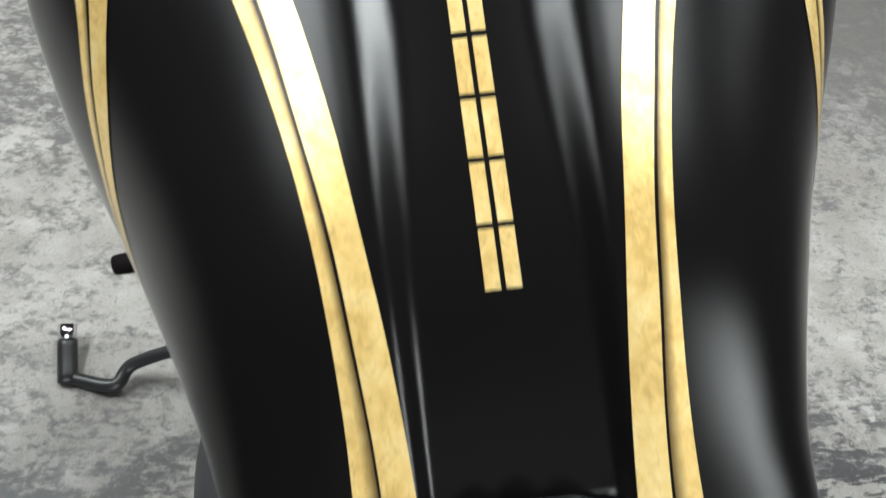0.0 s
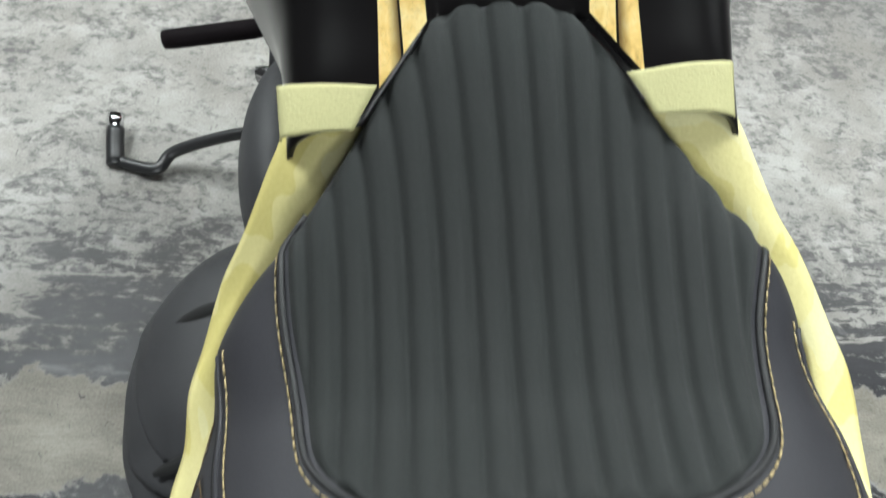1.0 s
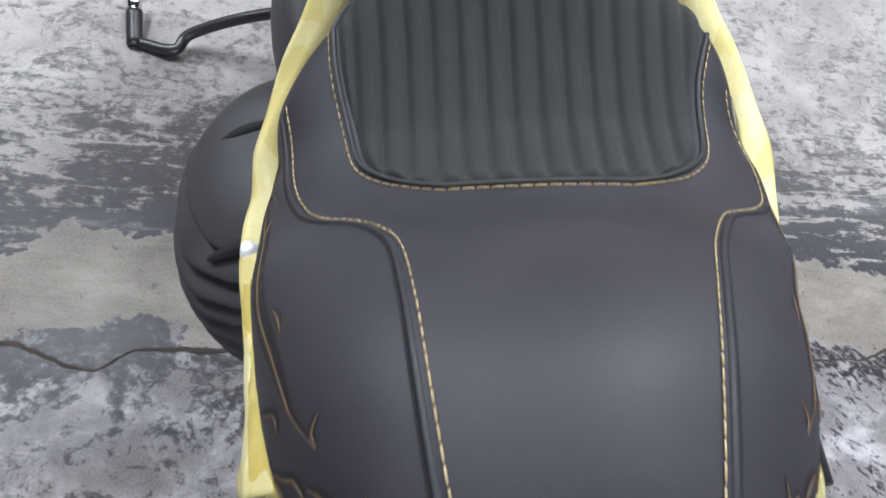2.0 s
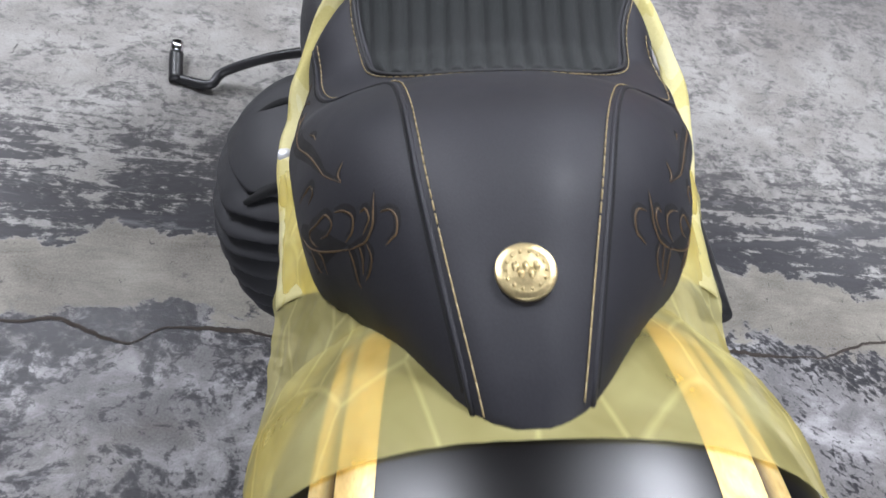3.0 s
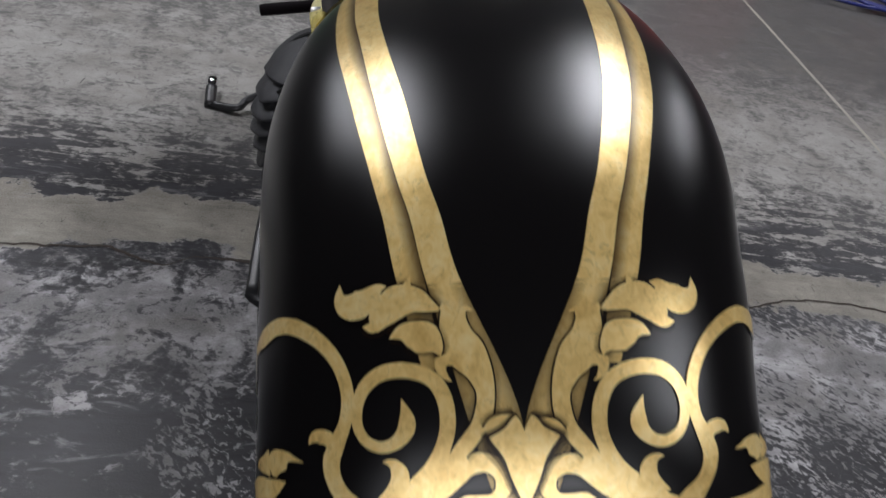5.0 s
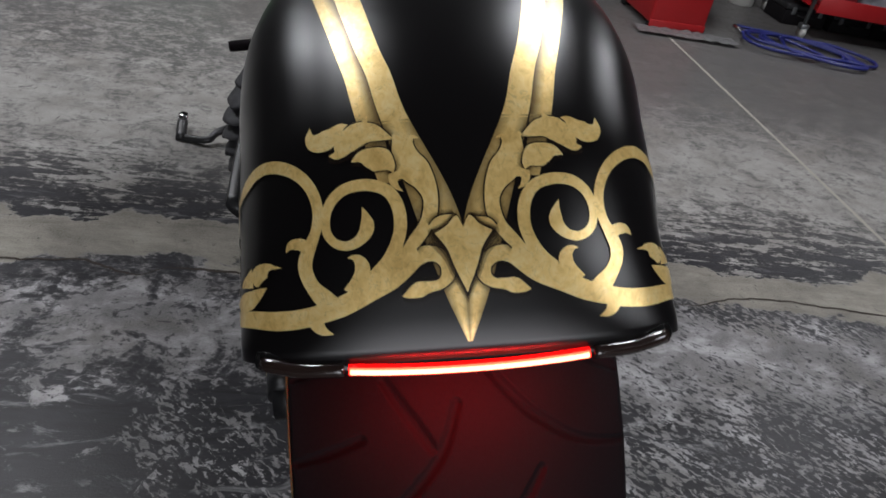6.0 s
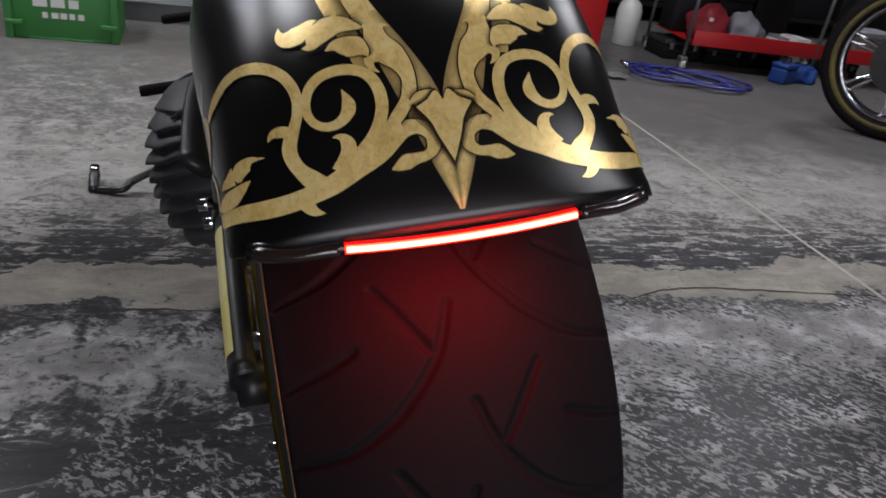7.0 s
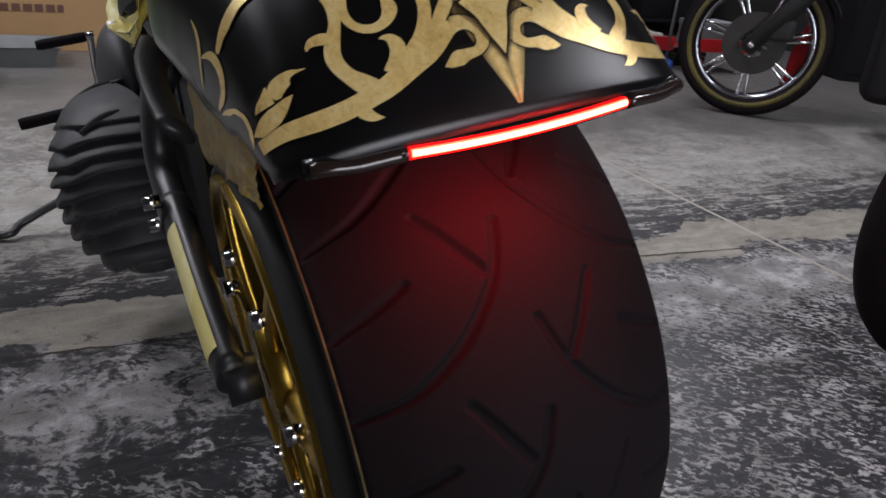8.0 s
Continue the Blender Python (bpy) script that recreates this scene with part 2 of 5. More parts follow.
FLOOR = concrete_floor()
SATIN = satin_black()
GOLD = gold_leaf()
LEATHER = simple("black_leather", (0.026, 0.0255, 0.030), 0.55, 0.0, 120, 0.2, 0.2, 0.0005, Specular_IOR_Level=0.32)
FABRIC = simple("pleated_cloth", (0.019, 0.021, 0.0205), 0.88, 0.0, 220, 0.3, 0.6, 0.0006, Sheen_Weight=0.06, Specular_IOR_Level=0.3)
PIPING = simple("piping_leather", (0.015, 0.015, 0.016), 0.65)
THREAD = simple("tan_thread", (0.36, 0.28, 0.14), 0.7, 0, 200, 0.25)
BRASS = simple("worn_brass", (0.62, 0.50, 0.26), 0.33, 0.85, 90, 0.25, 0.3)
CHROME = simple("chrome", (0.75, 0.75, 0.77), 0.12, 1.0, 20, 0.05, 0.02)
STEEL = simple("bright_steel", (0.85, 0.85, 0.85), 0.5, 0.5, 20, 0.05, 0.05)
RUBBER = simple("tyre_rubber", (0.0085, 0.0062, 0.0072), 0.74, 0, 60, 0.25, 0.2, 0.0006, Specular_IOR_Level=0.07)
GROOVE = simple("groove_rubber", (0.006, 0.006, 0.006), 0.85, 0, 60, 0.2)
BLACK_METAL = simple("black_powder_coat", (0.014, 0.014, 0.015), 0.42, 0.0, 50, 0.15, 0.1)
CASE = simple("wrinkle_black_case", (0.029, 0.029, 0.032), 0.6, 0.0, 160, 0.2, 0.5, 0.0008)
BELT = simple("belt_rubber", (0.012, 0.012, 0.012), 0.8, 0, 80, 0.2, 0.3)
GOLD_METAL = simple("gold_anodised", (0.50, 0.32, 0.055), 0.28, 1.0, 60, 0.2, 0.1)
TAPE = masking_tape()
TAPE_OLIVE = simple("olive_masking_tape", (0.40, 0.38, 0.19), 0.7, 0, 120, 0.12, 0.4, 0.001)
FILM = yellow_film()
DEEP_FILM = simple("deep_yellow_film", (0.24, 0.15, 0.012), 0.3, 0.0, 40, 0.35, 0.6, 0.002)
RED_LED = glow("red_led", (1.0, 0.003, 0.002), 3.2)
LED_HALF = glow("led_half", (1.0, 0.13, 0.06), 3.0)
LED_CORE = glow("led_core", (1.0, 0.74, 0.42), 2.4)
GLOSS_BLACK = simple("gloss_black_plastic", (0.006, 0.006, 0.006), 0.18, 0, 40, 0.1, 0.02, Specular_IOR_Level=0.4)
SMOKE = simple("smoked_lens", (0.020, 0.012, 0.010), 0.15, 0, 40, 0.15, Coat_Weight=0.6, Coat_Roughness=0.05)
RED_PAINT = simple("red_enamel", (0.36, 0.008, 0.010), 0.4, 0, 30, 0.15)
GREEN_PLASTIC = simple("green_plastic", (0.022, 0.15, 0.026), 0.5, 0, 40, 0.15)
WHITE_PLASTIC = simple("white_plastic", (0.52, 0.52, 0.49), 0.45, 0, 40, 0.1)
CARDBOARD = simple("cardboard", (0.30, 0.18, 0.08), 0.85, 0, 90, 0.12, 0.3)
BLUE_HOSE = simple("blue_hose", (0.012, 0.018, 0.13), 0.4, 0, 40, 0.2)
BLUE_PLASTIC = simple("blue_plastic", (0.010, 0.048, 0.22), 0.45, 0, 40, 0.2, 0.2)
GREY_METAL = simple("galvanised_steel", (0.20, 0.21, 0.21), 0.45, 0.8, 60, 0.2)
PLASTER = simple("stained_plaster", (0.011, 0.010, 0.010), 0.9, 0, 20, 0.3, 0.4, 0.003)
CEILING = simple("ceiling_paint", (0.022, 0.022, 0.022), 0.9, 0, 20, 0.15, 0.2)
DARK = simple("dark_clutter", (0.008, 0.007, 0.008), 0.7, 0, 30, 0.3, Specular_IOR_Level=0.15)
SEALANT = simple("joint_sealant", (0.31, 0.29, 0.25), 0.85, 0, 60, 0.2)
CRACK = simple("crack_dirt", (0.045, 0.035, 0.028), 0.95, 0, 60, 0.3)
PLASTIC_SHEET = simple("plastic_sheet", (0.13, 0.13, 0.13), 0.3, 0, 40, 0.2, 0.4)
DUSTY = simple("dusty_rubber", (0.078, 0.062, 0.012), 0.85, 0, 22, 0.9, 0.8)
RIM_CHROME = simple("dulled_chrome", (0.40, 0.40, 0.43), 0.20, 1.0, 30, 0.35, 0.3)
CLOTH = simple("grey_cloth", (0.17, 0.17, 0.19), 0.9, 0, 60, 0.3, 0.5)
RED_CLOTH = simple("red_cloth_bag", (0.20, 0.008, 0.016), 0.75, 0, 60, 0.3, 0.5)
INK = simple("box_ink", (0.10, 0.045, 0.03), 0.9)
TUBE = glow("lamp_tube", (0.95, 0.98, 1.0), 14.0)


# ---- mesh helpers ----
def mesh_of(name, bm, smooth=True):
    me = bpy.data.meshes.new(name)
    bm.normal_update()
    bm.to_mesh(me)
    bm.free()
    if smooth:
        me.polygons.foreach_set("use_smooth", [True] * len(me.polygons))
    return me


def part(name, bm, material, parent=None, label="", smooth=True):
    """Links a bmesh (or mesh) as one object under a thing or a part."""
    me = mesh_of(name, bm, smooth) if isinstance(bm, bmesh.types.BMesh) else bm
    me.materials.clear()
    me.materials.append(material)
    ob = new(name, me)
    ob.parent = parent
    if label:
        tagged(ob, label)
    return ob


def thing(name, label, category, m=None, group="", kind=""):
    ob = new(name)
    ob.empty_display_size = 0.05
    if m is not None:
        ob.matrix_basis = m
    return tagged(ob, label, category, group, kind)


def box(bm, x0, y0, z0, x1, y1, z1, bevel=0.0):
    geo = bmesh.ops.create_cube(bm, size=1, matrix=Matrix.Translation(((x0 + x1) / 2, (y0 + y1) / 2, (z0 + z1) / 2)) @ Matrix.Diagonal((x1 - x0, y1 - y0, z1 - z0, 1)))
    if bevel:
        edges = {e for v in geo["verts"] for e in v.link_edges}
        bmesh.ops.bevel(bm, geom=list(edges), offset=bevel, segments=2, affect="EDGES", profile=0.6)
    return bm


def boxed(*a, bevel=0.0):
    return box(bmesh.new(), *a, bevel=bevel)


def smooth_path(points, n):
    """n points along a Catmull-Rom line through the given ones."""
    p = [Vector(q) for q in points]
    p = [2 * p[0] - p[1]] + p + [2 * p[-1] - p[-2]]
    out = []
    for i in range(n):
        u = i / (n - 1) * (len(p) - 3)
        k = min(int(u), len(p) - 4)
        f = u - k
        a, b, c, d = p[k:k + 4]
        out.append(0.5 * (2 * b + (c - a) * f + (2 * a - 5 * b + 4 * c - d) * f * f + (3 * b - a - 3 * c + d) * f ** 3))
    return out


def interp(table, u):
    """Smooth value at u of a table of (u, value...) rows."""
    if u <= table[0][0]:
        return table[0][1]
    for (a, va), (b, vb) in zip(table, table[1:]):
        if u <= b:
            break
    else:
        return table[-1][1]
    i = table.index((a, va))
    pa = table[i - 1] if i > 0 else (a, va)
    nb = table[i + 2] if i + 2 < len(table) else (b, vb)
    ma = (vb - pa[1]) / max(1e-6, b - pa[0])
    mb = (nb[1] - va) / max(1e-6, nb[0] - a)
    h = b - a
    f = (u - a) / h
    return (2 * f ** 3 - 3 * f * f + 1) * va + (f ** 3 - 2 * f * f + f) * h * ma + (-2 * f ** 3 + 3 * f * f) * vb + (f ** 3 - f * f) * h * mb


def tube(points, radius, sides=10, n=24, bm=None, flat=1.0, caps=True, taper=None):
    """A round bar along a smooth path."""
    bm = bm or bmesh.new()
    path = smooth_path(points, n) if n > len(points) else [Vector(p) for p in points]
    rings = []
    side = None
    for i, p in enumerate(path):
        d = (path[min(i + 1, len(path) - 1)] - path[max(i - 1, 0)]).normalized()
        if side is None:
            side = d.orthogonal().normalized()
        side = (side - d * side.dot(d)).normalized()
        up = d.cross(side)
        r = radius * (taper(i / (len(path) - 1)) if taper else 1)
        rings.append([bm.verts.new(p + r * (math.cos(a) * side + flat * math.sin(a) * up)) for a in (2 * math.pi * k / sides for k in range(sides))])
    for r0, r1 in zip(rings, rings[1:]):
        for k in range(sides):
            bm.faces.new((r0[k], r0[(k + 1) % sides], r1[(k + 1) % sides], r1[k]))
    if caps:
        bm.faces.new(rings[0][::-1])
        bm.faces.new(rings[-1])
    return bm


def lathe(profile, sides=64, axis="X", bm=None, closed=False):
    """A body of revolution: profile rows are (along axis, radius)."""
    bm = bm or bmesh.new()
    rings = []
    for a, r in profile:
        ring = []
        for k in range(sides):
            t = 2 * math.pi * k / sides
            c, s = r * math.cos(t), r * math.sin(t)
            ring.append(bm.verts.new((a, c, s) if axis == "X" else (c, s, a) if axis == "Z" else (c, a, s)))
        rings.append(ring)
    pairs = list(zip(rings, rings[1:])) + ([(rings[-1], rings[0])] if closed else [])
    for r0, r1 in pairs:
        for k in range(sides):
            bm.faces.new((r0[k], r0[(k + 1) % sides], r1[(k + 1) % sides], r1[k]))
    if not closed:
        bm.faces.new(rings[0][::-1])
        bm.faces.new(rings[-1])
    bmesh.ops.recalc_face_normals(bm, faces=bm.faces)
    return bm


def sheet(fn, us, vs, bm=None, uv=None):
    """A grid of quads over fn(u, v); uv(i, j) gives texture coordinates where wanted."""
    bm = bm or bmesh.new()
    rows = [[bm.verts.new(fn(u, v)) for v in vs] for u in us]
    layer = bm.loops.layers.uv.verify() if uv else None
    for i in range(len(us) - 1):
        for j in range(len(vs) - 1):
            f = bm.faces.new((rows[i][j], rows[i + 1][j], rows[i + 1][j + 1], rows[i][j + 1]))
            if uv:
                for loop, (a, b) in zip(f.loops, ((i, j), (i + 1, j), (i + 1, j + 1), (i, j + 1))):
                    loop[layer].uv = uv(a / (len(us) - 1), b / (len(vs) - 1))
    return bm


def spread(a, b, n):
    return [a + (b - a) * i / (n - 1) for i in range(n)]


def solid(ob, thickness, offset=-1.0):
    m = ob.modifiers.new("thickness", "SOLIDIFY")
    m.thickness, m.offset = thickness, offset
    return ob


def facing(bm, way=(0, 0, 1)):
    """Turns the faces of an open sheet so that they look mostly along way."""
    bm.normal_update()
    total = sum((f.normal * f.calc_area() for f in bm.faces), Vector())
    if total.dot(Vector(way)) < 0:
        bmesh.ops.reverse_faces(bm, faces=bm.faces)
    return bm


# ---- the room ----
# unseen gap added in the south wall for the fill light: x0, x1, height
REAR_GAP = (-1.9, 2.3, 2.5)


def room():
    r = ROOM
    x0, x1, y0, y1, h = r["x0"], r["x1"], r["y0"], r["y1"], r["h"]
    d0, d1, dh = REAR_GAP
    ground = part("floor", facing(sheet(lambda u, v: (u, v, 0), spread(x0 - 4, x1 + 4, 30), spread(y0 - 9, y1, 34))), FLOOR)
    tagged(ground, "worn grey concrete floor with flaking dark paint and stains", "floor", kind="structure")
    for name, b in (("wall_north", (x0, y1, 0, x1, y1 + 0.15, h)), ("wall_south_west", (x0, y0 - 0.15, 0, d0, y0, h)), ("wall_south_east", (d1, y0 - 0.15, 0, x1, y0, h)),
                    ("wall_south_top", (d0, y0 - 0.15, dh, d1, y0, h)), ("wall_west", (x0 - 0.15, y0 - 0.15, 0, x0, y1 + 0.15, h)), ("wall_east", (x1, y0 - 0.15, 0, x1 + 0.15, y1 + 0.15, h))):
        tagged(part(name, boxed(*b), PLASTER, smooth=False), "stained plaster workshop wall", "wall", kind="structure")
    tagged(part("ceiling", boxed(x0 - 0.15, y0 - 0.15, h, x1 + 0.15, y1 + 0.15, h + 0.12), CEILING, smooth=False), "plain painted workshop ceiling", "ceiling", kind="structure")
    # a crack across the floor and a filled joint along it
    known = [(-3.6, 0.66), (-2.2, 0.57), (-1.4, 0.63), (-0.95, 0.605), (-0.788, 0.599), (-0.639, 0.613), (-0.542, 0.581), (-0.437, 0.612), (-0.1, 0.59), (0.3, 0.62), (0.618, 0.613), (0.829, 0.656), (1.34, 0.60)]
    line = smooth_path([(a, b, 0) for a, b in known], 420)
    for i, q in enumerate(line):
        q.y += 0.006 * noise.noise(Vector((q.x * 24, 0, 0))) + 0.003 * noise.noise(Vector((q.x * 80, 5, 0)))
    wide = [0.0013 + 0.0030 * max(0.0, 0.4 + noise.noise(Vector((q.x * 9, 3, 0)))) for q in line]
    bm = sheet(lambda i, j: (line[i].x, line[i].y + j * wide[i], 0.0012), range(420), (-1, 1))
    part("crack", facing(bm), CRACK, ground, "dark irregular crack")
    edge = lambda v, j: 0.0065 * j + 0.0022 * noise.noise(Vector((v * 14, j * 7, 1)))
    bm = sheet(lambda v, j: (1.352 + 0.004 * math.sin(v * 1.3) + edge(v, j), v, 0.0016 - 0.0006 * abs(j)), spread(y0, y1, 260), (-1, -0.4, 0.4, 1))
    part("joint", facing(bm), SEALANT, ground, "pale filled floor joint")


def lamp_fixture(x, y, watts):
    t = thing("ceiling_lamp", "white ceiling lamp with fluorescent tubes under the ceiling", "lamp", pose(x, y, ROOM["h"]), "ceiling lamps")
    part("housing", boxed(-0.16, -0.62, -0.07, 0.16, 0.62, -0.001, bevel=0.01), WHITE_PLASTIC, t)
    for dx in (-0.08, 0.08):
        part("tube", tube([(dx, -0.6, -0.09), (dx, 0.6, -0.09)], 0.014, n=2), TUBE, t, "glowing lamp tube")
    lamp = bpy.data.lights.new("lamp_light", "AREA")
    lamp.shape, lamp.size, lamp.size_y, lamp.energy, lamp.color = "RECTANGLE", 0.4, 1.0, watts, (0.94, 0.975, 1.0)
    ob = new("lamp_light", lamp)
    ob.matrix_basis = pose(x, y, ROOM["h"] - 0.12)


room()
# added fill light from behind that brightens the gold; no real source is known
rear_fill = bpy.data.lights.new("rear_fill_light", "AREA")
rear_fill.shape, rear_fill.size, rear_fill.size_y, rear_fill.energy, rear_fill.color = "RECTANGLE", REAR_GAP[1] - REAR_GAP[0], REAR_GAP[2], REAR_FILL_WATTS, (0.93, 0.97, 1.0)
new("rear_fill_light", rear_fill).matrix_basis = pose((REAR_GAP[0] + REAR_GAP[1]) / 2, ROOM["y0"] - 0.1, REAR_GAP[2] / 2, 90, 0, 0)
for lamp_row in LAMPS:
    lamp_fixture(*lamp_row)


# ---- the motorcycle ----
LEAN_LEFT = 10.0
bike = thing("motorcycle", "satin black motorcycle with gold scrollwork leaning on its side stand", "motorcycle", pose(0, 0, 0, 0, -LEAN_LEFT, 0))

# rear fender: a crown line (y, z) and a rounded section across it
CROWN = smooth_path([(0, -0.276, 0.630), (0, -0.262, 0.655), (0, -0.227, 0.698), (0, -0.165, 0.743), (0, -0.08, 0.7755), (0, 0.03, 0.7872), (0, 0.173, 0.768), (0, 0.28, 0.706), (0, 0.37, 0.61)], 241)
CROWN_S = [0.0]
for a, b in zip(CROWN, CROWN[1:]):
    CROWN_S.append(CROWN_S[-1] + (b - a).length)
FENDER_LEN = CROWN_S[-1]
FENDER_W = [(0.0, 0.1375), (0.06, 0.142), (0.15, 0.150), (0.20, 0.1535), (0.28, 0.161), (0.36, 0.164), (0.44, 0.161), (0.55, 0.149), (0.8, 0.136)]
FENDER_D = [(0.0, 0.036), (0.03, 0.062), (0.09, 0.105), (0.2, 0.135), (0.8, 0.135)]
FENDER_N = 2.7


def crown_at(s):
    s = min(max(s, 0.0), FENDER_LEN - 1e-6)
    k = int(np.searchsorted(CROWN_S, s, side="right")) - 1
    k = min(k, len(CROWN) - 2)
    f = (s - CROWN_S[k]) / (CROWN_S[k + 1] - CROWN_S[k])
    p = CROWN[k].lerp(CROWN[k + 1], f)
    d = (CROWN[min(k + 2, len(CROWN) - 1)] - CROWN[max(k - 1, 0)]).normalized()
    return p, Vector((0, -d.z, d.y))


def fender_turn(s, a, lift=0.0):
    """A point of the fender: s metres from its rear edge, a from -1 (skirt) over 0 (crown) to 1."""
    p, n = crown_at(s)
    w, d = interp(FENDER_W, s), interp(FENDER_D, s)
    t = a * math.pi / 2
    k = 2 / FENDER_N
    x = math.copysign(abs(math.sin(t)) ** k, a)
    q = p + Vector((x * (w + lift) + 0.005 * min(1.0, max(0.0, (s - 0.08) / 0.2)), 0, 0)) - n * (d * (1 - max(0.0, math.cos(t)) ** k))
    return q + n * lift * max(0.0, math.cos(t)) ** 0.7


def fender_at(s, x, lift=0.0):
    """A point of the fender by the distance x from its middle line."""
    w = interp(FENDER_W, s)
    r = min(abs(x) / w, 0.9999)
    a = math.asin(r ** (FENDER_N / 2)) / (math.pi / 2)
    return fender_turn(s, math.copysign(a, x), lift)


def rear_fender():
    ts = [math.copysign(abs(v) ** 0.8, v) for v in spread(-1, 1, 61)]
    ob = part("rear_fender", facing(sheet(lambda s, a: fender_turn(s, a), spread(0.004, FENDER_LEN, 90), ts)), SATIN, bike, "wide satin black rear fender")
    return solid(ob, 0.003)


fender = rear_fender()

def ease(t):
    t = min(1.0, max(0.0, t))
    return t * t * (3 - 2 * t)


# seat: outline and height along y
SEAT_W = [(0.176, 0.022), (0.179, 0.032), (0.19, 0.039), (0.2, 0.044), (0.24, 0.066), (0.285, 0.098), (0.31, 0.116), (0.335, 0.127), (0.36, 0.135), (0.40, 0.145), (0.45, 0.156), (0.50, 0.158), (0.54, 0.155), (0.57, 0.155), (0.585, 0.149), (0.60, 0.1375), (0.62, 0.1135), (0.65, 0.0815), (0.682, 0.0575), (0.694, 0.047), (0.700, 0.037), (0.7015, 0.026)]
SEAT_Z = [(0.176, 0.770), (0.2, 0.778), (0.253, 0.787), (0.31, 0.795), (0.36, 0.789), (0.42, 0.757), (0.47, 0.711), (0.52, 0.691), (0.55, 0.691), (0.58, 0.697), (0.62, 0.712), (0.65, 0.727), (0.68, 0.743), (0.7015, 0.752)]
SEAT_D = [(0.176, 0.035), (0.24, 0.075), (0.31, 0.135), (0.36, 0.145), (0.42, 0.130), (0.47, 0.105), (0.52, 0.09), (0.58, 0.07), (0.62, 0.045), (0.65, 0.025), (0.708, 0.018)]


def seat_at(y, r, lift=0.0):
    """A point of the seat at y; r from -1 to 1 across it."""
    w, d = interp(SEAT_W, y), interp(SEAT_D, y)
    r = max(-0.99995, min(0.99995, r))
    n = 2.6 - 0.35 * ease(r * 3) * ease((0.50 - y) / 0.08)
    z = interp(SEAT_Z, y) - d * (1 - (1 - abs(r) ** n) ** (1 / n))
    side = -0.005 * ease((y - 0.27) / 0.06) * ease((0.55 - y) / 0.06) * (r * r if r < 0 else 0.0)
    if r > 0:
        side += 0.009 * r * r * ease((y - 0.40) / 0.05) * ease((0.56 - y) / 0.05)
    side += 0.006 * ease((y - 0.56) / 0.05) * (r * r if y < 0.695 else abs(r))
    return Vector((r * w + side, y, z + lift))


def seat_x(y, x, lift=0.0):
    return seat_at(y, x / interp(SEAT_W, y), lift)


def seat_shell():
    rs = [math.sin(math.pi / 2 * v) for v in spread(-1, 1, 81)]
    ys = spread(0.1761, 0.7014, 160)
    bm = sheet(lambda y, r: seat_at(y, r), ys, rs)
    return part("seat", facing(bm), LEATHER, bike, "black leather solo seat with pleated front")


seat = seat_shell()


def quilt_half(y):
    """Half width of the pleated front panel."""
    edge = interp(SEAT_W, y) - 0.004
    side = interp([(0.475, 0.081), (0.50, 0.093), (0.53, 0.1015), (0.56, 0.1085), (0.62, 0.119), (0.72, 0.122)], y)
    low = 0.0
    if y < 0.510:
        low = 0.036 - math.sqrt(max(0.0, 0.036 ** 2 - (0.510 - y) ** 2))
    return min(edge, side - low)


QUILT_X = 0.0072


def pleat_line(k, y):
    """Place across the seat of the k-th seam between two pleats."""
    pitch = interp([(0.475, 0.0151), (0.54, 0.0157), (0.60, 0.0161), (0.65, 0.0168), (0.71, 0.0186)], y)
    return interp([(0.475, -0.0015), (0.59, 0.0003), (0.65, -0.0008), (0.71, -0.004)], y) + k * pitch


def quilted_panel():
    def p(y, r):
        x = r * quilt_half(y)
        off = QUILT_X * ease((0.66 - y) / 0.06)
        start, pitch = pleat_line(0, y), pleat_line(1, y) - pleat_line(0, y)
        u = (seat_x(y, x + off).x - start) / pitch
        d = abs(u - round(u)) * pitch
        puff = 0.0040 * (1 - math.exp(-(d / 0.0034) ** 2)) - 0.0030
        rim = min(1.0, (1 - abs(r)) * quilt_half(y) / 0.006, (y - 0.4748) / 0.006)
        return seat_x(y, x + off, 0.0030 + puff * max(0, rim) - 0.0035 * (1 - max(0, rim)) ** 2)
    return part("quilted_panel", facing(sheet(p, spread(0.4751, 0.7005, 120), spread(-1, 1, 240))), FABRIC, seat, "dark grey pleated cloth panel")


quilted_panel()

# tank: two lobes with a shallow channel between them, cut out at the rear for the seat nose
TANK_X = 0.0082
TANK_W = [(0.645, 0.117), (0.69, 0.119), (0.74, 0.130), (0.80, 0.155), (0.87, 0.187), (0.95, 0.222), (1.05, 0.25), (1.18, 0.235), (1.28, 0.16), (1.315, 0.06)]
TANK_Z = [(0.645, 0.722), (0.67, 0.738), (0.70, 0.755), (0.765, 0.800), (0.86, 0.845), (0.93, 0.879), (1.0, 0.908), (1.12, 0.925), (1.25, 0.875), (1.315, 0.79)]
TANK_D = [(0.645, 0.12), (0.7, 0.13), (0.85, 0.17), (1.31, 0.2)]


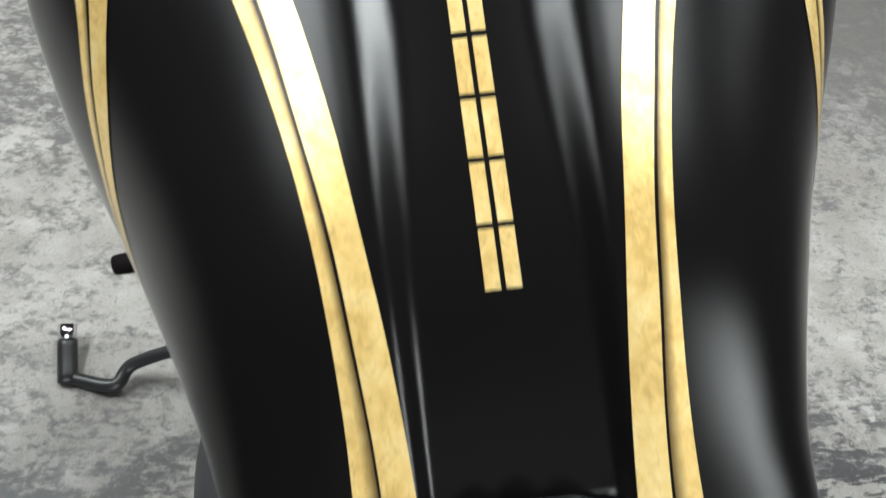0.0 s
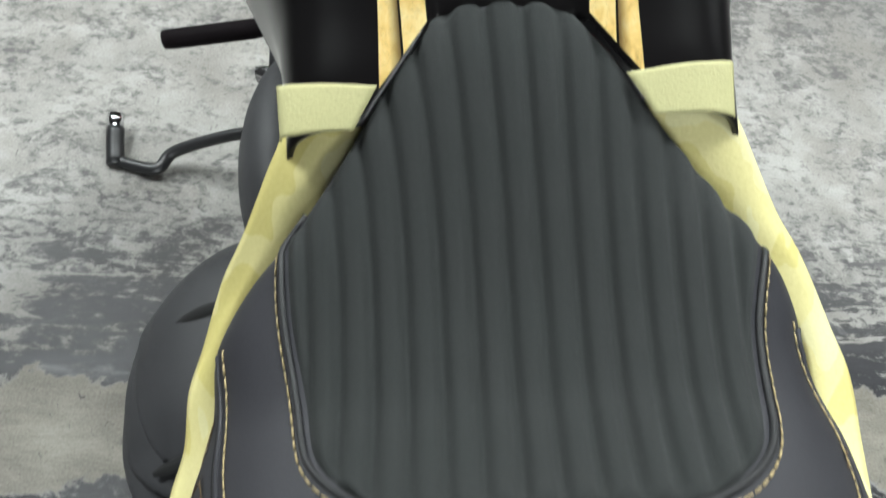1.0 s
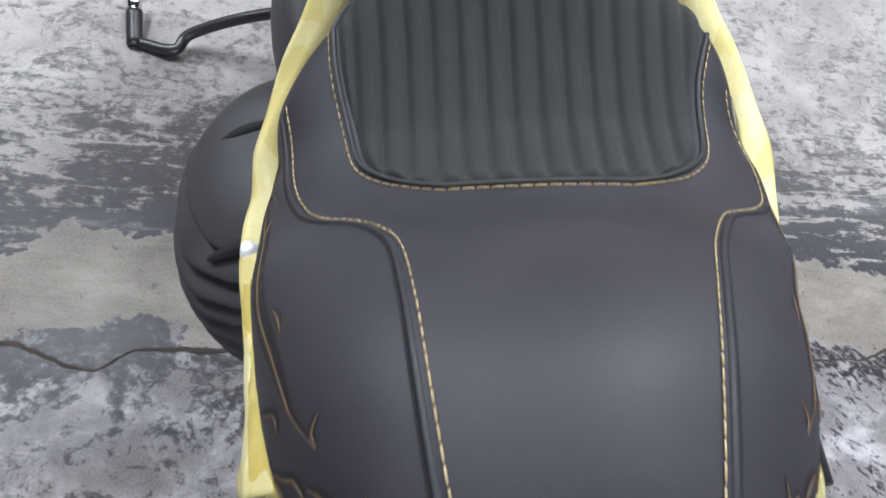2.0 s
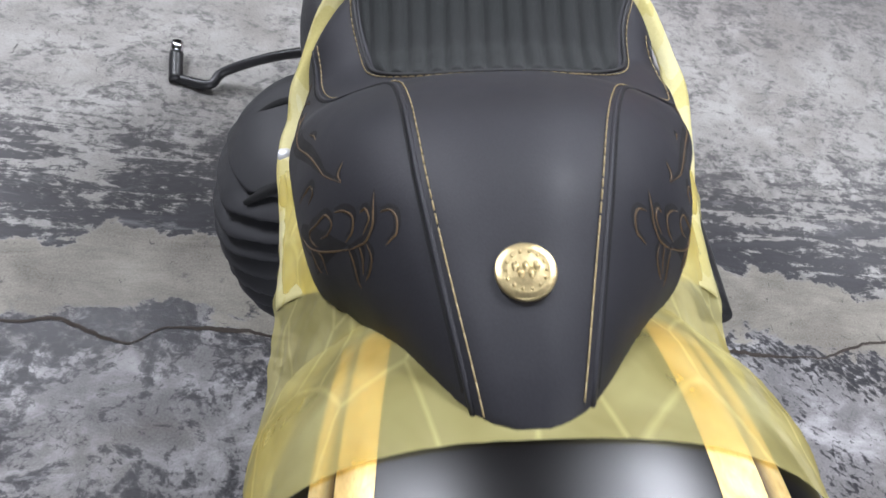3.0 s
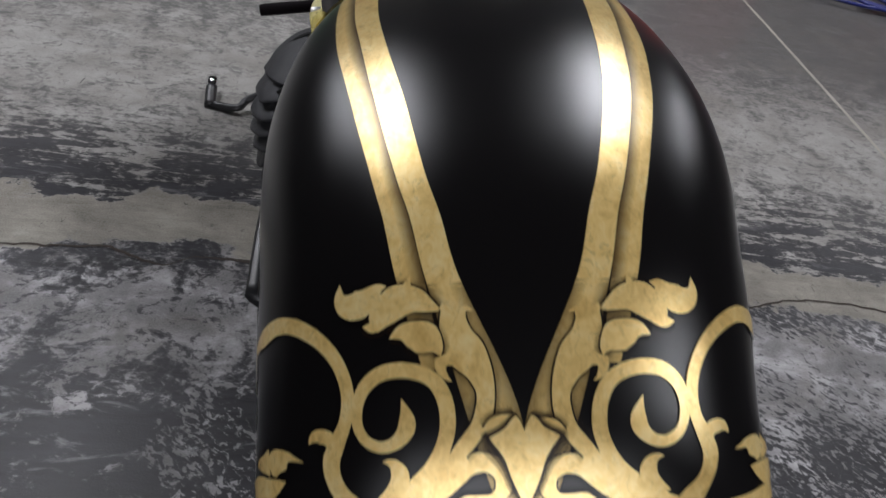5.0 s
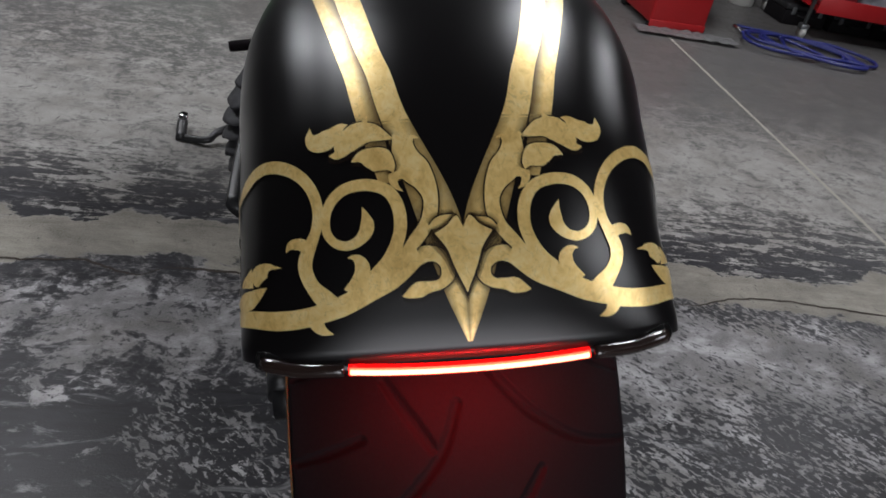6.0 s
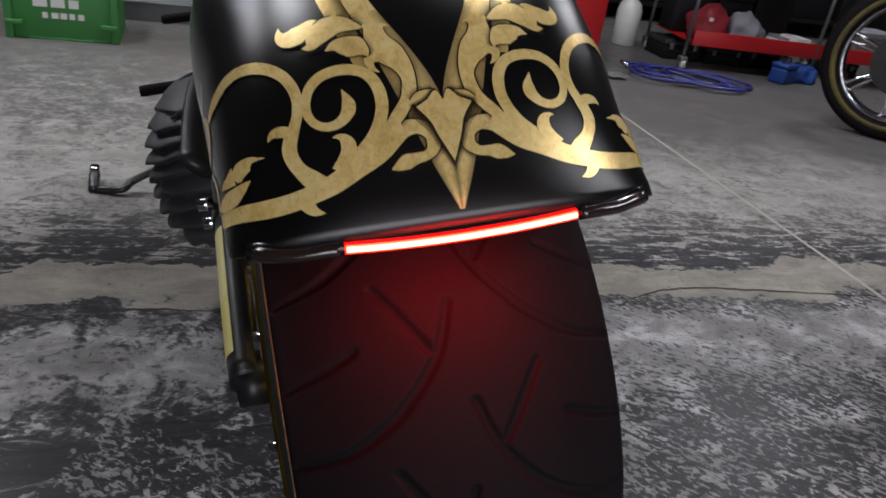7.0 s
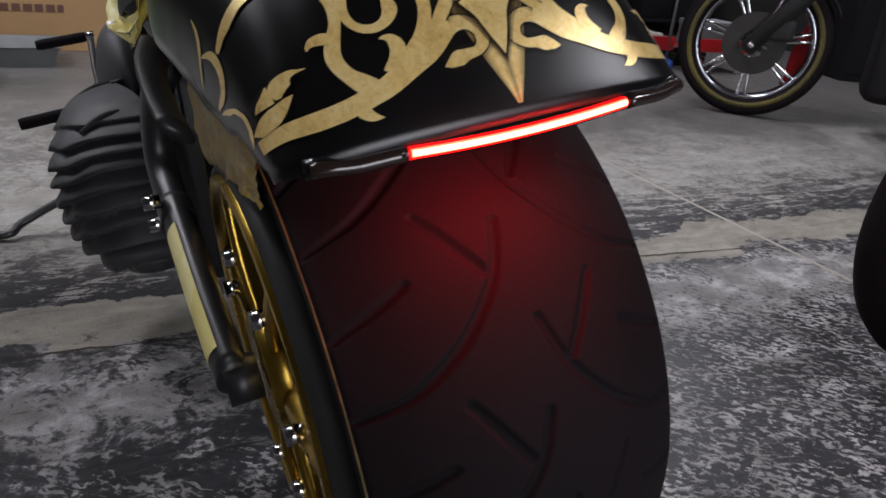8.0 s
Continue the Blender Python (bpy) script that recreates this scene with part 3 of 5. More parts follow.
def tank_x(y, x, lift=0.0):
    """A point of the tank's skin at y, x metres from its middle."""
    w, d, n = interp(TANK_W, y), interp(TANK_D, y), interp([(0.645, 9.0), (0.69, 7.0), (0.72, 5.0), (0.80, 3.2), (0.95, 2.5), (1.31, 2.4)], y)
    r = min(0.99995, abs(x) / w)
    z = interp(TANK_Z, y) - d * (1 - (1 - r ** n) ** (1 / n))
    half = 0.040 + 0.05 * max(0.0, y - 0.70)
    t = ease((abs(x) - half) / 0.007)
    start = interp([(0.70, 0.86), (0.76, 0.74), (0.86, 0.52)], y)
    z += -0.009 * (1 - t) + 0.0085 * ease((abs(x) / half - start) / (1 - start)) * (1 - t)
    return Vector((TANK_X + x, y, z + lift))


def tank_rear(x):
    return 0.6985 - 0.0465 * min(1.0, max(0.0, (abs(x) - 0.034) / 0.042))


def fuel_tank():
    def p(u, r):
        y = 0.704 + u * (1.3149 - 0.704)
        x = r * interp(TANK_W, y)
        y = tank_rear(x) + u * (1.3149 - tank_rear(x))
        return tank_x(y, r * interp(TANK_W, y))
    rs = [math.sin(math.pi / 2 * v) for v in spread(-1, 1, 181)]
    ob = part("fuel_tank", facing(sheet(p, spread(0, 1, 110), rs)), SATIN, bike, "satin black fuel tank with gold stripes")
    return solid(ob, 0.003)


tank = fuel_tank()

# rear wheel
WHEEL = Vector((0, 0, 0.331))
TYRE_R = 0.329


def ring_mesh(profile, sides=96):
    bm = lathe(profile, sides, closed=True)
    bmesh.ops.translate(bm, verts=bm.verts, vec=WHEEL)
    return bm


def tyre_radius(x):
    return TYRE_R - 0.043 * (abs(x) / 0.120) ** 2.0


wheel = thing("rear_wheel", "", "", None)
wheel.parent = bike


def groove_lines():
    """Centre lines of the tread grooves as (angle in degrees, x), repeated round the tyre."""
    hook = [(46.5, -0.004), (52.1, -0.016), (57.0, -0.038), (60.1, -0.058), (63.1, -0.086), (64.7, -0.121)]
    branch = [(43.3, -0.053), (47.7, -0.037), (51.9, -0.021)]
    short = [(50.4, -0.071), (52.2, -0.094), (54.2, -0.121)]
    left = [hook, branch, short]
    right = [[(a + 12.0, -x) for a, x in line] for line in left]
    turns = [45 * k for k in range(8)]
    lines = []
    for base, shift in ((left, 0.0), (left, -22.5), (right, 0.0), (right, -22.5)):
        lines += [[(a + t + shift, x) for a, x in line] for t in turns for line in base]
    return lines


def tread_tyre():
    na, nx = 1440, 160
    ang = np.arange(na) * 360.0 / na
    xs = np.linspace(-0.120, 0.120, nx)
    depth = np.zeros((na, nx))
    for line in groove_lines():
        fine = smooth_path([(a, x, 0) for a, x in line], 70)
        for i, q in enumerate(fine):
            u = i / 69
            half = 0.0036 * (0.75 + 0.25 * math.sin(math.pi * u))
            da = (ang - q.x + 180) % 360 - 180
            near = np.abs(da) < 2.0
            d2 = (np.radians(da[near])[:, None] * TYRE_R) ** 2 + (xs[None, :] - q.y) ** 2
            cut = np.clip((half - np.sqrt(d2)) / 0.0032 + 0.5, 0, 1) * 0.0034
            depth[near] = np.maximum(depth[near], cut)
    bm = bmesh.new()
    wall = [(0.1235, 0.283), (0.124, 0.262), (0.115, 0.235), (0.105, 0.225), (-0.105, 0.225), (-0.115, 0.235), (-0.124, 0.262), (-0.1235, 0.283)]
    rings = []
    for i, a in enumerate(ang):
        c, s_ = math.cos(math.radians(a)), math.sin(math.radians(a))
        ring = [(x, tyre_radius(x) - depth[i, j]) for j, x in enumerate(xs)] + wall
        rings.append([bm.verts.new((x, -r * s_, WHEEL.z + r * c)) for x, r in ring])
    k = len(rings[0])
    for i in range(na):
        r0, r1 = rings[i], rings[(i + 1) % na]
        for j in range(k):
            bm.faces.new((r0[j], r0[(j + 1) % k], r1[(j + 1) % k], r1[j]))
    bmesh.ops.recalc_face_normals(bm, faces=bm.faces)
    return bm


tyre = part("tyre", tread_tyre(), RUBBER, wheel, "wide black rear tyre with curved tread grooves")
part("edge_line", ring_mesh([(-0.1238, 0.2835), (-0.1252, 0.283), (-0.1252, 0.281), (-0.1238, 0.2805)]), DUSTY, wheel, "pale dusty line round the tyre")
part("rim", ring_mesh([(-0.108, 0.24), (-0.112, 0.236), (-0.108, 0.218), (-0.06, 0.205), (0.06, 0.205), (0.108, 0.218), (0.112, 0.236), (0.108, 0.24)]), BLACK_METAL, wheel, "black wheel rim")
part("hub", ring_mesh([(-0.12, 0.02), (-0.12, 0.045), (-0.05, 0.055), (0.05, 0.055), (0.12, 0.045), (0.12, 0.02)], 40), BLACK_METAL, wheel)
for k in range(9):
    m = Matrix.Translation(WHEEL) @ Matrix.Rotation(2 * math.pi * k / 9, 4, "X")
    bm = tube([(-0.05, 0.05, 0), (-0.055, 0.13, 0), (-0.07, 0.21, 0)], 0.014, n=8, flat=0.6)
    bm.transform(m)
    part("spoke", bm, BLACK_METAL, wheel)

PULLEY = -0.137
pulley = part("drive_pulley", ring_mesh([(PULLEY, 0.198), (PULLEY, 0.182), (PULLEY + 0.007, 0.176), (PULLEY + 0.025, 0.176), (PULLEY + 0.03, 0.198)]), GOLD_METAL, bike, "gold drive pulley with chrome bolts")
part("drive_belt", ring_mesh([(PULLEY + 0.004, 0.199), (PULLEY + 0.004, 0.206), (PULLEY + 0.026, 0.206), (PULLEY + 0.026, 0.199)]), BELT, bike, "black toothed drive belt")


def oval(points, across, tall, n=44, sides=18, skip=1.0, start=0.0, grow=0.0):
    """An upright oval bar along a smooth path; tall(u) is its half height; skip < 1 leaves an open strip of it."""
    path = smooth_path(points, n)
    rows = []
    for i, p in enumerate(path):
        d = (path[min(i + 1, n - 1)] - path[max(i - 1, 0)]).normalized()
        x = (Vector((1, 0, 0)) - d * d.x).normalized()
        up, h = x.cross(d), tall(i / (n - 1))
        rows.append([p + x * (across + grow) * math.cos(a) + up * (h + grow) * math.sin(a) for a in (start + 2 * math.pi * skip * k / sides for k in range(sides + (skip < 1)))])
    bm = bmesh.new()
    vs = [[bm.verts.new(q) for q in row] for row in rows]
    for r0, r1 in zip(vs, vs[1:]):
        for k in range(sides if skip == 1 else sides):
            bm.faces.new((r0[k], r0[(k + 1) % len(r0)], r1[(k + 1) % len(r0)], r1[k]))
    if skip == 1:
        bm.faces.new(vs[0][::-1])
        bm.faces.new(vs[-1])
    return bm


# swing arm, strut and engine side
ARM = [(-0.168, -0.004, 0.335), (-0.169, 0.02, 0.344), (-0.170, 0.10, 0.378), (-0.170, 0.18, 0.412), (-0.170, 0.25, 0.443), (-0.168, 0.285, 0.480), (-0.160, 0.282, 0.530), (-0.150, 0.255, 0.570), (-0.138, 0.22, 0.595)]
arm_tall = lambda u: 0.030 * min(1.0, 0.72 + 4.0 * u) - 0.011 * ease((u - 0.42) / 0.15)
arm = part("swing_arm", oval(ARM, 0.018, arm_tall), BLACK_METAL, bike, "satin black tubular swing arm")


def engine_case():
    """A domed drum on the engine's side with overlapping horizontal ribs."""
    c, rad = Vector((-0.19, 0.68, 0.325)), Vector((0.138, 0.18, 0.16))

    def p(u, v):
        d = Vector((-math.cos(u) * math.cos(v), math.cos(u) * math.sin(v), math.sin(u)))
        q = Vector([math.copysign(abs(t) ** 0.8, t) for t in d])
        wave = noise.noise(Vector((q.y * 2.2, q.z * 1.6, 3))) + 0.5 * noise.noise(Vector((q.y * 6, q.z * 5, 8)))
        phase = (q.z * rad.z - 0.045 * q.y * q.y + 0.030 * q.y + 0.012 * q.x + 0.011 * wave) / 0.031
        saw = phase - math.floor(phase)
        low = min(1.0, max(0.0, (0.80 + 0.28 * max(0.0, -q.y) - q.z) / 0.25)) * min(1.0, max(0.35, 0.85 - q.y * 0.9)) * (0.85 + 0.5 * wave)
        k = 1 - 0.27 * low * (saw ** 2 if saw < 0.82 else (1 - saw) / 0.18 * 0.67)
        slim = 1 - 0.30 * ease(max(0.0, q.y)) - 0.12 * ease(max(0.0, q.z * 0.9 + q.y * 0.4))
        return c + Vector((q.x * rad.x * k * slim, q.y * (rad.y if q.y < 0 else 0.12) * k, q.z * rad.z))
    bm = sheet(p, spread(-math.pi / 2 + 0.02, math.pi / 2 - 0.02, 200), spread(-math.pi / 2 - 0.4, math.pi / 2 + 0.4, 90))
    return part("engine_cover", facing(bm, (-1, 0, 0)), CASE, bike, "ribbed black engine side cover")


case = engine_case()
for sy, sz in ((0.681, 0.4815), (0.571, 0.4615)):
    part("slot", tube([(-0.258, sy - 0.006, sz - 0.016), (-0.225, sy, sz - 0.002), (-0.196, sy + 0.006, sz + 0.004)], 0.0065, 8, 12, taper=lambda u: 0.4 + 0.6 * math.sin(math.pi * u)), GROOVE, case, "dark slot in the cover")
# grey side cover above and ahead of the ribbed cover
part("side_cover", facing(sheet(lambda u, v: (-0.165 - 0.05 * math.sin(math.pi * u) ** 0.6 * math.cos(v), 0.70 + 0.25 * u, 0.43 + 0.125 * math.sin(math.pi * u) ** 0.3 * math.sin(v)), spread(0.001, 0.999, 24), spread(-math.pi, math.pi, 32)), (-1, 0, 0)), CASE, bike, "dull grey side cover")
stand = part("side_stand", tube([(-0.18, 1.125, 0.19), (-0.34, 1.15, 0.15), (-0.45, 1.155, 0.112), (-0.48, 1.130, 0.102), (-0.545, 1.15, 0.102)], 0.0095, 10, 32), BLACK_METAL, bike, "black side stand resting on the floor")
part("foot", tube([(-0.547, 1.143, 0.102), (-0.549, 1.175, 0.113), (-0.549, 1.200, 0.123)], 0.0135, 10, 8), BLACK_METAL, stand)
part("cap", tube([(-0.549, 1.201, 0.123), (-0.549, 1.221, 0.132)], 0.0125, 12, 2), CHROME, stand, "bright metal end cap")
peg = part("foot_peg", tube([(-0.392, 1.168, 0.325), (-0.262, 1.175, 0.33)], 0.014, 14, 12, taper=lambda u: 0.94 if 0.03 < u < 0.97 else 0.86), RUBBER, bike, "black rubber foot peg")
part("collar", tube([(-0.262, 1.175, 0.33), (-0.25, 1.175, 0.331), (-0.20, 1.175, 0.333)], 0.0085, 12, 3), CHROME, peg, "chrome collar")
shift = part("shift_lever", tube([(-0.215, 1.02, 0.40), (-0.212, 1.12, 0.43), (-0.205, 1.22, 0.475)], 0.007, 8, 10), BLACK_METAL, bike, "black shift lever with a rubber peg")
part("peg", tube([(-0.212, 1.22, 0.476), (-0.315, 1.225, 0.472)], 0.011, 12, 12, taper=lambda u: 1.0 if 0.04 < u < 0.96 else 0.85), RUBBER, shift)
part("joint", tube([(-0.196, 1.22, 0.477), (-0.213, 1.22, 0.476)], 0.0095, 12, 2), CHROME, shift, "chrome joint")
part("pivot", tube([(-0.205, 1.02, 0.40), (-0.235, 1.02, 0.40)], 0.009, 12, 2), CHROME, shift, "chrome pivot bolt")
part("engine_block", boxed(-0.15, 0.45, 0.2, 0.15, 1.08, 0.56, bevel=0.03), BLACK_METAL, bike)

# frame rails with bright bolts beside the seat
for side in (-1, 1):
    if side > 0:
        part("frame_tube", tube([(0.158, 0.77, 0.610), (0.167, 0.72, 0.603), (0.172, 0.665, 0.597)], 0.0052, 10, 12, flat=1.4), BLACK_METAL, bike, "thin black frame tube")
    inset = 0.018 if side < 0 else 0.0
    rail = part("frame_rail", tube([(side * 0.158, 0.62, 0.588), (side * (0.166 - inset), 0.58, 0.588), (side * (0.166 - inset), 0.45, 0.585), (side * (0.170 - inset), 0.33, 0.585)], 0.0115, 12, 24, flat=1.5), BLACK_METAL, bike, "black frame rail")
    bm = tube([(-0.003, 0, 0), (0.008, 0, 0), (0.010, 0, 0)], 0.0075, 6, 3, taper=lambda u: 1.0 if u < 0.9 else 0.8)
    bm.transform(Matrix.Translation((-0.171 if side < 0 else 0.168, 0.494, 0.599)) @ Matrix.Diagonal((side, 1, 1, 1)))
    part("bolt", bm, STEEL, rail, "bright steel bolt")
strut = part("fender_strut", tube([(-0.150, 0.18, 0.622), (-0.163, 0.12, 0.614), (-0.167, 0.04, 0.605), (-0.166, -0.04, 0.597)], 0.007, 10, 24, flat=2.4), BLACK_METAL, bike, "black fender strut")


# ---- gold leaf work ----
def ribbon(path, width, at, lift, n=40, cross=4, shade=None):
    """A flat stroke on a curved skin: path rows are the skin's two coordinates, width(u) its full width."""
    pts = smooth_path([(a, b, 0) for a, b in path], n)
    rows = []
    for i, p in enumerate(pts):
        d = (pts[min(i + 1, n - 1)] - pts[max(i - 1, 0)]).normalized()
        side = Vector((-d.y, d.x, 0))
        h = width(i / (n - 1)) / 2
        rows.append([p + side * h * (2 * j / cross - 1) for j in range(cross + 1)])
    bm = sheet(lambda i, j: at(rows[i][j].x, rows[i][j].y, lift), range(n), range(cross + 1), uv=(lambda u, v: (shade(u, v), u)) if shade else None)
    return bm


def between(s0, s1, inner, outer, at, lift, n=60, cross=6, side=1, shade=None):
    """A band along a skin between two edge tables (station, x)."""
    bm = sheet(lambda s, v: at(s, side * (interp(inner, s) * (1 - v) + interp(outer, s) * v), lift), spread(s0, s1, n), spread(0, 1, cross), uv=(lambda u, v: (shade(u, v), u)) if shade else None)
    return bm


def tapered(w, a=0.12, b=0.12, least=0.05):
    return lambda u: w * max(least, min(1.0, (u / a) ** 0.6 if a else 1, ((1 - u) / b) ** 0.6 if b else 1))


def leaf(w, k=0.75):
    return lambda u: w * max(0.03, math.sin(math.pi * min(1, max(0, u)) ** k))


def airbrush():
    """Brown paint that thins out towards both edges of a stroke (UV u)."""
    n = Nodes("airbrushed_brown")
    uv = n.add("ShaderNodeTexCoord")
    sep = n.add("ShaderNodeSeparateXYZ")
    n.link(uv.outputs["UV"], sep.inputs[0])
    n.set(Base_Color=(0.020, 0.010, 0.004), Roughness=0.35)
    clear, m = n.add("ShaderNodeBsdfTransparent"), n.add("ShaderNodeMixShader")
    n.link(n.ramp(sep.outputs[0], [(0.0, (0.0,)), (0.30, (0.62,)), (0.5, (0.9,)), (0.70, (0.62,)), (1.0, (0.0,))]), m.inputs[0])
    n.link(clear.outputs[0], m.inputs[1])
    n.link(n.bsdf.outputs[0], m.inputs[2])
    n.link(m.outputs[0], n.out.inputs["Surface"])
    return n.mat


SHADOW = airbrush()
A_IN = [(0.013, 0.0), (0.083, 0.0005), (0.157, 0.0303), (0.19, 0.0385), (0.212, 0.045), (0.238, 0.0508), (0.268, 0.0565), (0.30, 0.062), (0.345, 0.0676), (0.40, 0.0725), (0.48, 0.0735), (0.62, 0.070)]
A_OUT = [(0.013, 0.0012), (0.045, 0.0138), (0.083, 0.0255), (0.157, 0.0468), (0.19, 0.0542), (0.212, 0.0607), (0.238, 0.067), (0.268, 0.0735), (0.30, 0.0795), (0.345, 0.0862), (0.40, 0.0928), (0.48, 0.0955), (0.62, 0.093)]
B_IN = [(0.10, 0.036)] + [(a, b + 0.0004) for a, b in A_OUT[3:]]
B_OUT = [(0.10, 0.045), (0.157, 0.0612), (0.19, 0.068), (0.212, 0.0737), (0.238, 0.080), (0.268, 0.087), (0.30, 0.0935), (0.345, 0.1015), (0.40, 0.1065), (0.48, 0.1085), (0.62, 0.105)]


def stripe_at(side, broad):
    """The stripes lie slightly nearer to the right of the crown towards the front."""
    def at(s, x, lift):
        k = ease((s - 0.26) / 0.12)
        inner = 1.0 if broad and abs(x) < interp(A_IN, s) + 0.5 * (interp(A_OUT, s) - interp(A_IN, s)) else 0.0
        move = -0.0036 * k if side > 0 else -0.0036 * k * inner
        return fender_at(s, x + move, lift)
    return at


def fender_paint():
    for side in (-1, 1):
        part("gold_stripe", facing(between(0.150, 0.62, A_IN, A_OUT, stripe_at(side, 1), 0.0004, 80, 5, side)), GOLD, fender, "broad gold leaf stripe")
        part("gold_stripe", facing(between(0.150, 0.62, B_IN, B_OUT, stripe_at(side, 0), 0.0004, 80, 8, side, shade=lambda u, v: 1 - v)), GOLD, fender, "narrow gold stripe shaded brown")
        # the stripe goes on behind the flower towards the point of the V
        part("gold_stripe", facing(between(0.0135, 0.152, A_IN, A_OUT, fender_at, 0.0004, 50, 5, side, shade=lambda u, v: 0.35 + 0.45 * abs(2 * v - 1)), (0, -1, 0.5)), GOLD, fender, "gold leaf V shaded brown")
        part("gold_stripe", facing(between(0.110, 0.152, B_IN, B_OUT, fender_at, 0.0004, 20, 5, side, shade=lambda u, v: 0.8 - 0.3 * v), (0, -1, 0.5)), GOLD, fender, "narrow gold stripe shaded brown")

        def put(name, rows, level, n=44, line=False):
            """One gold stroke; rows are distance from the rear edge, distance from the middle and width."""
            drop = lambda a: 0.0022 * ease((a - 0.03) / 0.04) if side > 0 else 0.0
            fine = smooth_path([(a - drop(a), side * b, w) for a, b, w in rows], n)
            path = [(q.x, q.y) for q in fine]
            width = lambda u: max(0.0002, fine[round(u * (n - 1))].z)
            part(name, facing(ribbon(path, width, fender_at, 0.0006 + 0.00005 * level, n), (0, -1, 0.5)), GOLD, fender)
            if line:
                soft = ribbon(path, lambda u: width(u) + 0.0075, fender_at, 0.00057 + 0.00005 * level, n, 8, shade=lambda u, v: v)
                part("soft_shadow", facing(soft, (0, -1, 0.5)), SHADOW, fender, "soft airbrushed brown shading")
                part("outline", facing(ribbon(path, lambda u: width(u) + 0.0016, fender_at, 0.00058 + 0.00005 * level, n), (0, -1, 0.5)), SATIN, fender, "thin black outline")

        put("scroll_hook", [(0.0597, 0.0355, 0.0111), (0.0650, 0.0254, 0.0098), (0.0651, 0.0173, 0.0088), (0.0601, 0.0111, 0.0085), (0.0526, 0.0106, 0.0078), (0.0477, 0.0152, 0.0058), (0.0465, 0.0217, 0.0065), (0.0452, 0.0276, 0.0091), (0.0430, 0.0333, 0.0052), (0.0420, 0.0372, 0.0004)], 3, 60, line=True)
        put("trunk", [(0.1395, 0.0328, 0.0115), (0.1318, 0.0328, 0.0134), (0.1230, 0.0308, 0.0175), (0.1160, 0.0258, 0.0177), (0.1081, 0.0208, 0.0127), (0.0988, 0.0180, 0.0089), (0.0892, 0.0188, 0.0086), (0.0813, 0.0221, 0.0079), (0.0740, 0.0278, 0.0078), (0.0668, 0.0341, 0.0065), (0.0601, 0.0403, 0.0065)], 4, 60, line=True)
        put("trunk_lobe", [(0.1159, 0.0338, 0.0087), (0.1145, 0.0378, 0.0078), (0.1103, 0.0390, 0.0053), (0.1062, 0.0368, 0.0027), (0.1038, 0.0339, 0.0003)], 5, 24)
        put("trunk_crown", [(0.1367, 0.0353, 0.0057), (0.1397, 0.0379, 0.0036), (0.1419, 0.0402, 0.0003)], 5, 14)
        put("trunk_crown", [(0.1361, 0.0296, 0.0060), (0.1386, 0.0268, 0.0031), (0.1375, 0.0231, 0.0003)], 5, 14)
        put("scroll_stem", [(0.0316, 0.1377, 0.0091), (0.0321, 0.1261, 0.0101), (0.0311, 0.1113, 0.0113), (0.0319, 0.0975, 0.0111), (0.0346, 0.0841, 0.0110), (0.0387, 0.0707, 0.0117), (0.0458, 0.0573, 0.0130), (0.0544, 0.0439, 0.0163), (0.0621, 0.0321, 0.0130), (0.0650, 0.0260, 0.0090)], 6, 60)
        put("scroll_spiral", [(0.0535, 0.0498, 0.0130), (0.0629, 0.0434, 0.0091), (0.0731, 0.0385, 0.0075), (0.0830, 0.0360, 0.0075), (0.0950, 0.0372, 0.0075), (0.1050, 0.0431, 0.0074), (0.1098, 0.0546, 0.0075), (0.1089, 0.0673, 0.0075), (0.1023, 0.0758, 0.0067), (0.0928, 0.0793, 0.0056), (0.0832, 0.0788, 0.0052), (0.0763, 0.0746, 0.0053), (0.0735, 0.0678, 0.0058), (0.0756, 0.0608, 0.0065), (0.0810, 0.0560, 0.0081), (0.0860, 0.0552, 0.0079), (0.0909, 0.0561, 0.0045), (0.0963, 0.0579, 0.0003)], 7, 110)
        put("scroll_arch", [(0.0366, 0.0741, 0.0098), (0.0430, 0.0819, 0.0112), (0.0500, 0.0879, 0.0087), (0.0577, 0.0915, 0.0084), (0.0659, 0.0922, 0.0086), (0.0752, 0.0891, 0.0078), (0.0856, 0.0852, 0.0064), (0.0972, 0.0840, 0.0065), (0.1087, 0.0867, 0.0066), (0.1196, 0.0927, 0.0069), (0.1294, 0.1023, 0.0078), (0.1367, 0.1137, 0.0090), (0.1392, 0.1234, 0.0105), (0.1375, 0.1307, 0.0115), (0.1335, 0.1352, 0.0100), (0.1296, 0.1388, 0.0060), (0.1250, 0.1405, 0.0004)], 8, 110)
        put("scroll_curl", [(0.0447, 0.0655, 0.0117), (0.0507, 0.0616, 0.0104), (0.0567, 0.0593, 0.0091), (0.0614, 0.0593, 0.0084), (0.0649, 0.0614, 0.0059), (0.0664, 0.0643, 0.0030), (0.0663, 0.0672, 0.0003)], 9, 34)
        put("petal", [(0.1258, 0.0637, 0.0004), (0.1282, 0.0575, 0.0085), (0.1270, 0.0515, 0.0140), (0.1245, 0.0458, 0.0156), (0.1203, 0.0409, 0.0075), (0.1161, 0.0391, 0.0005)], 10, 34, line=True)
        put("petal", [(0.1322, 0.0770, 0.0004), (0.1323, 0.0718, 0.0073), (0.1380, 0.0669, 0.0138), (0.1439, 0.0600, 0.0174), (0.1442, 0.0521, 0.0136), (0.1413, 0.0453, 0.0077), (0.1387, 0.0397, 0.0020)], 11, 40, line=True)
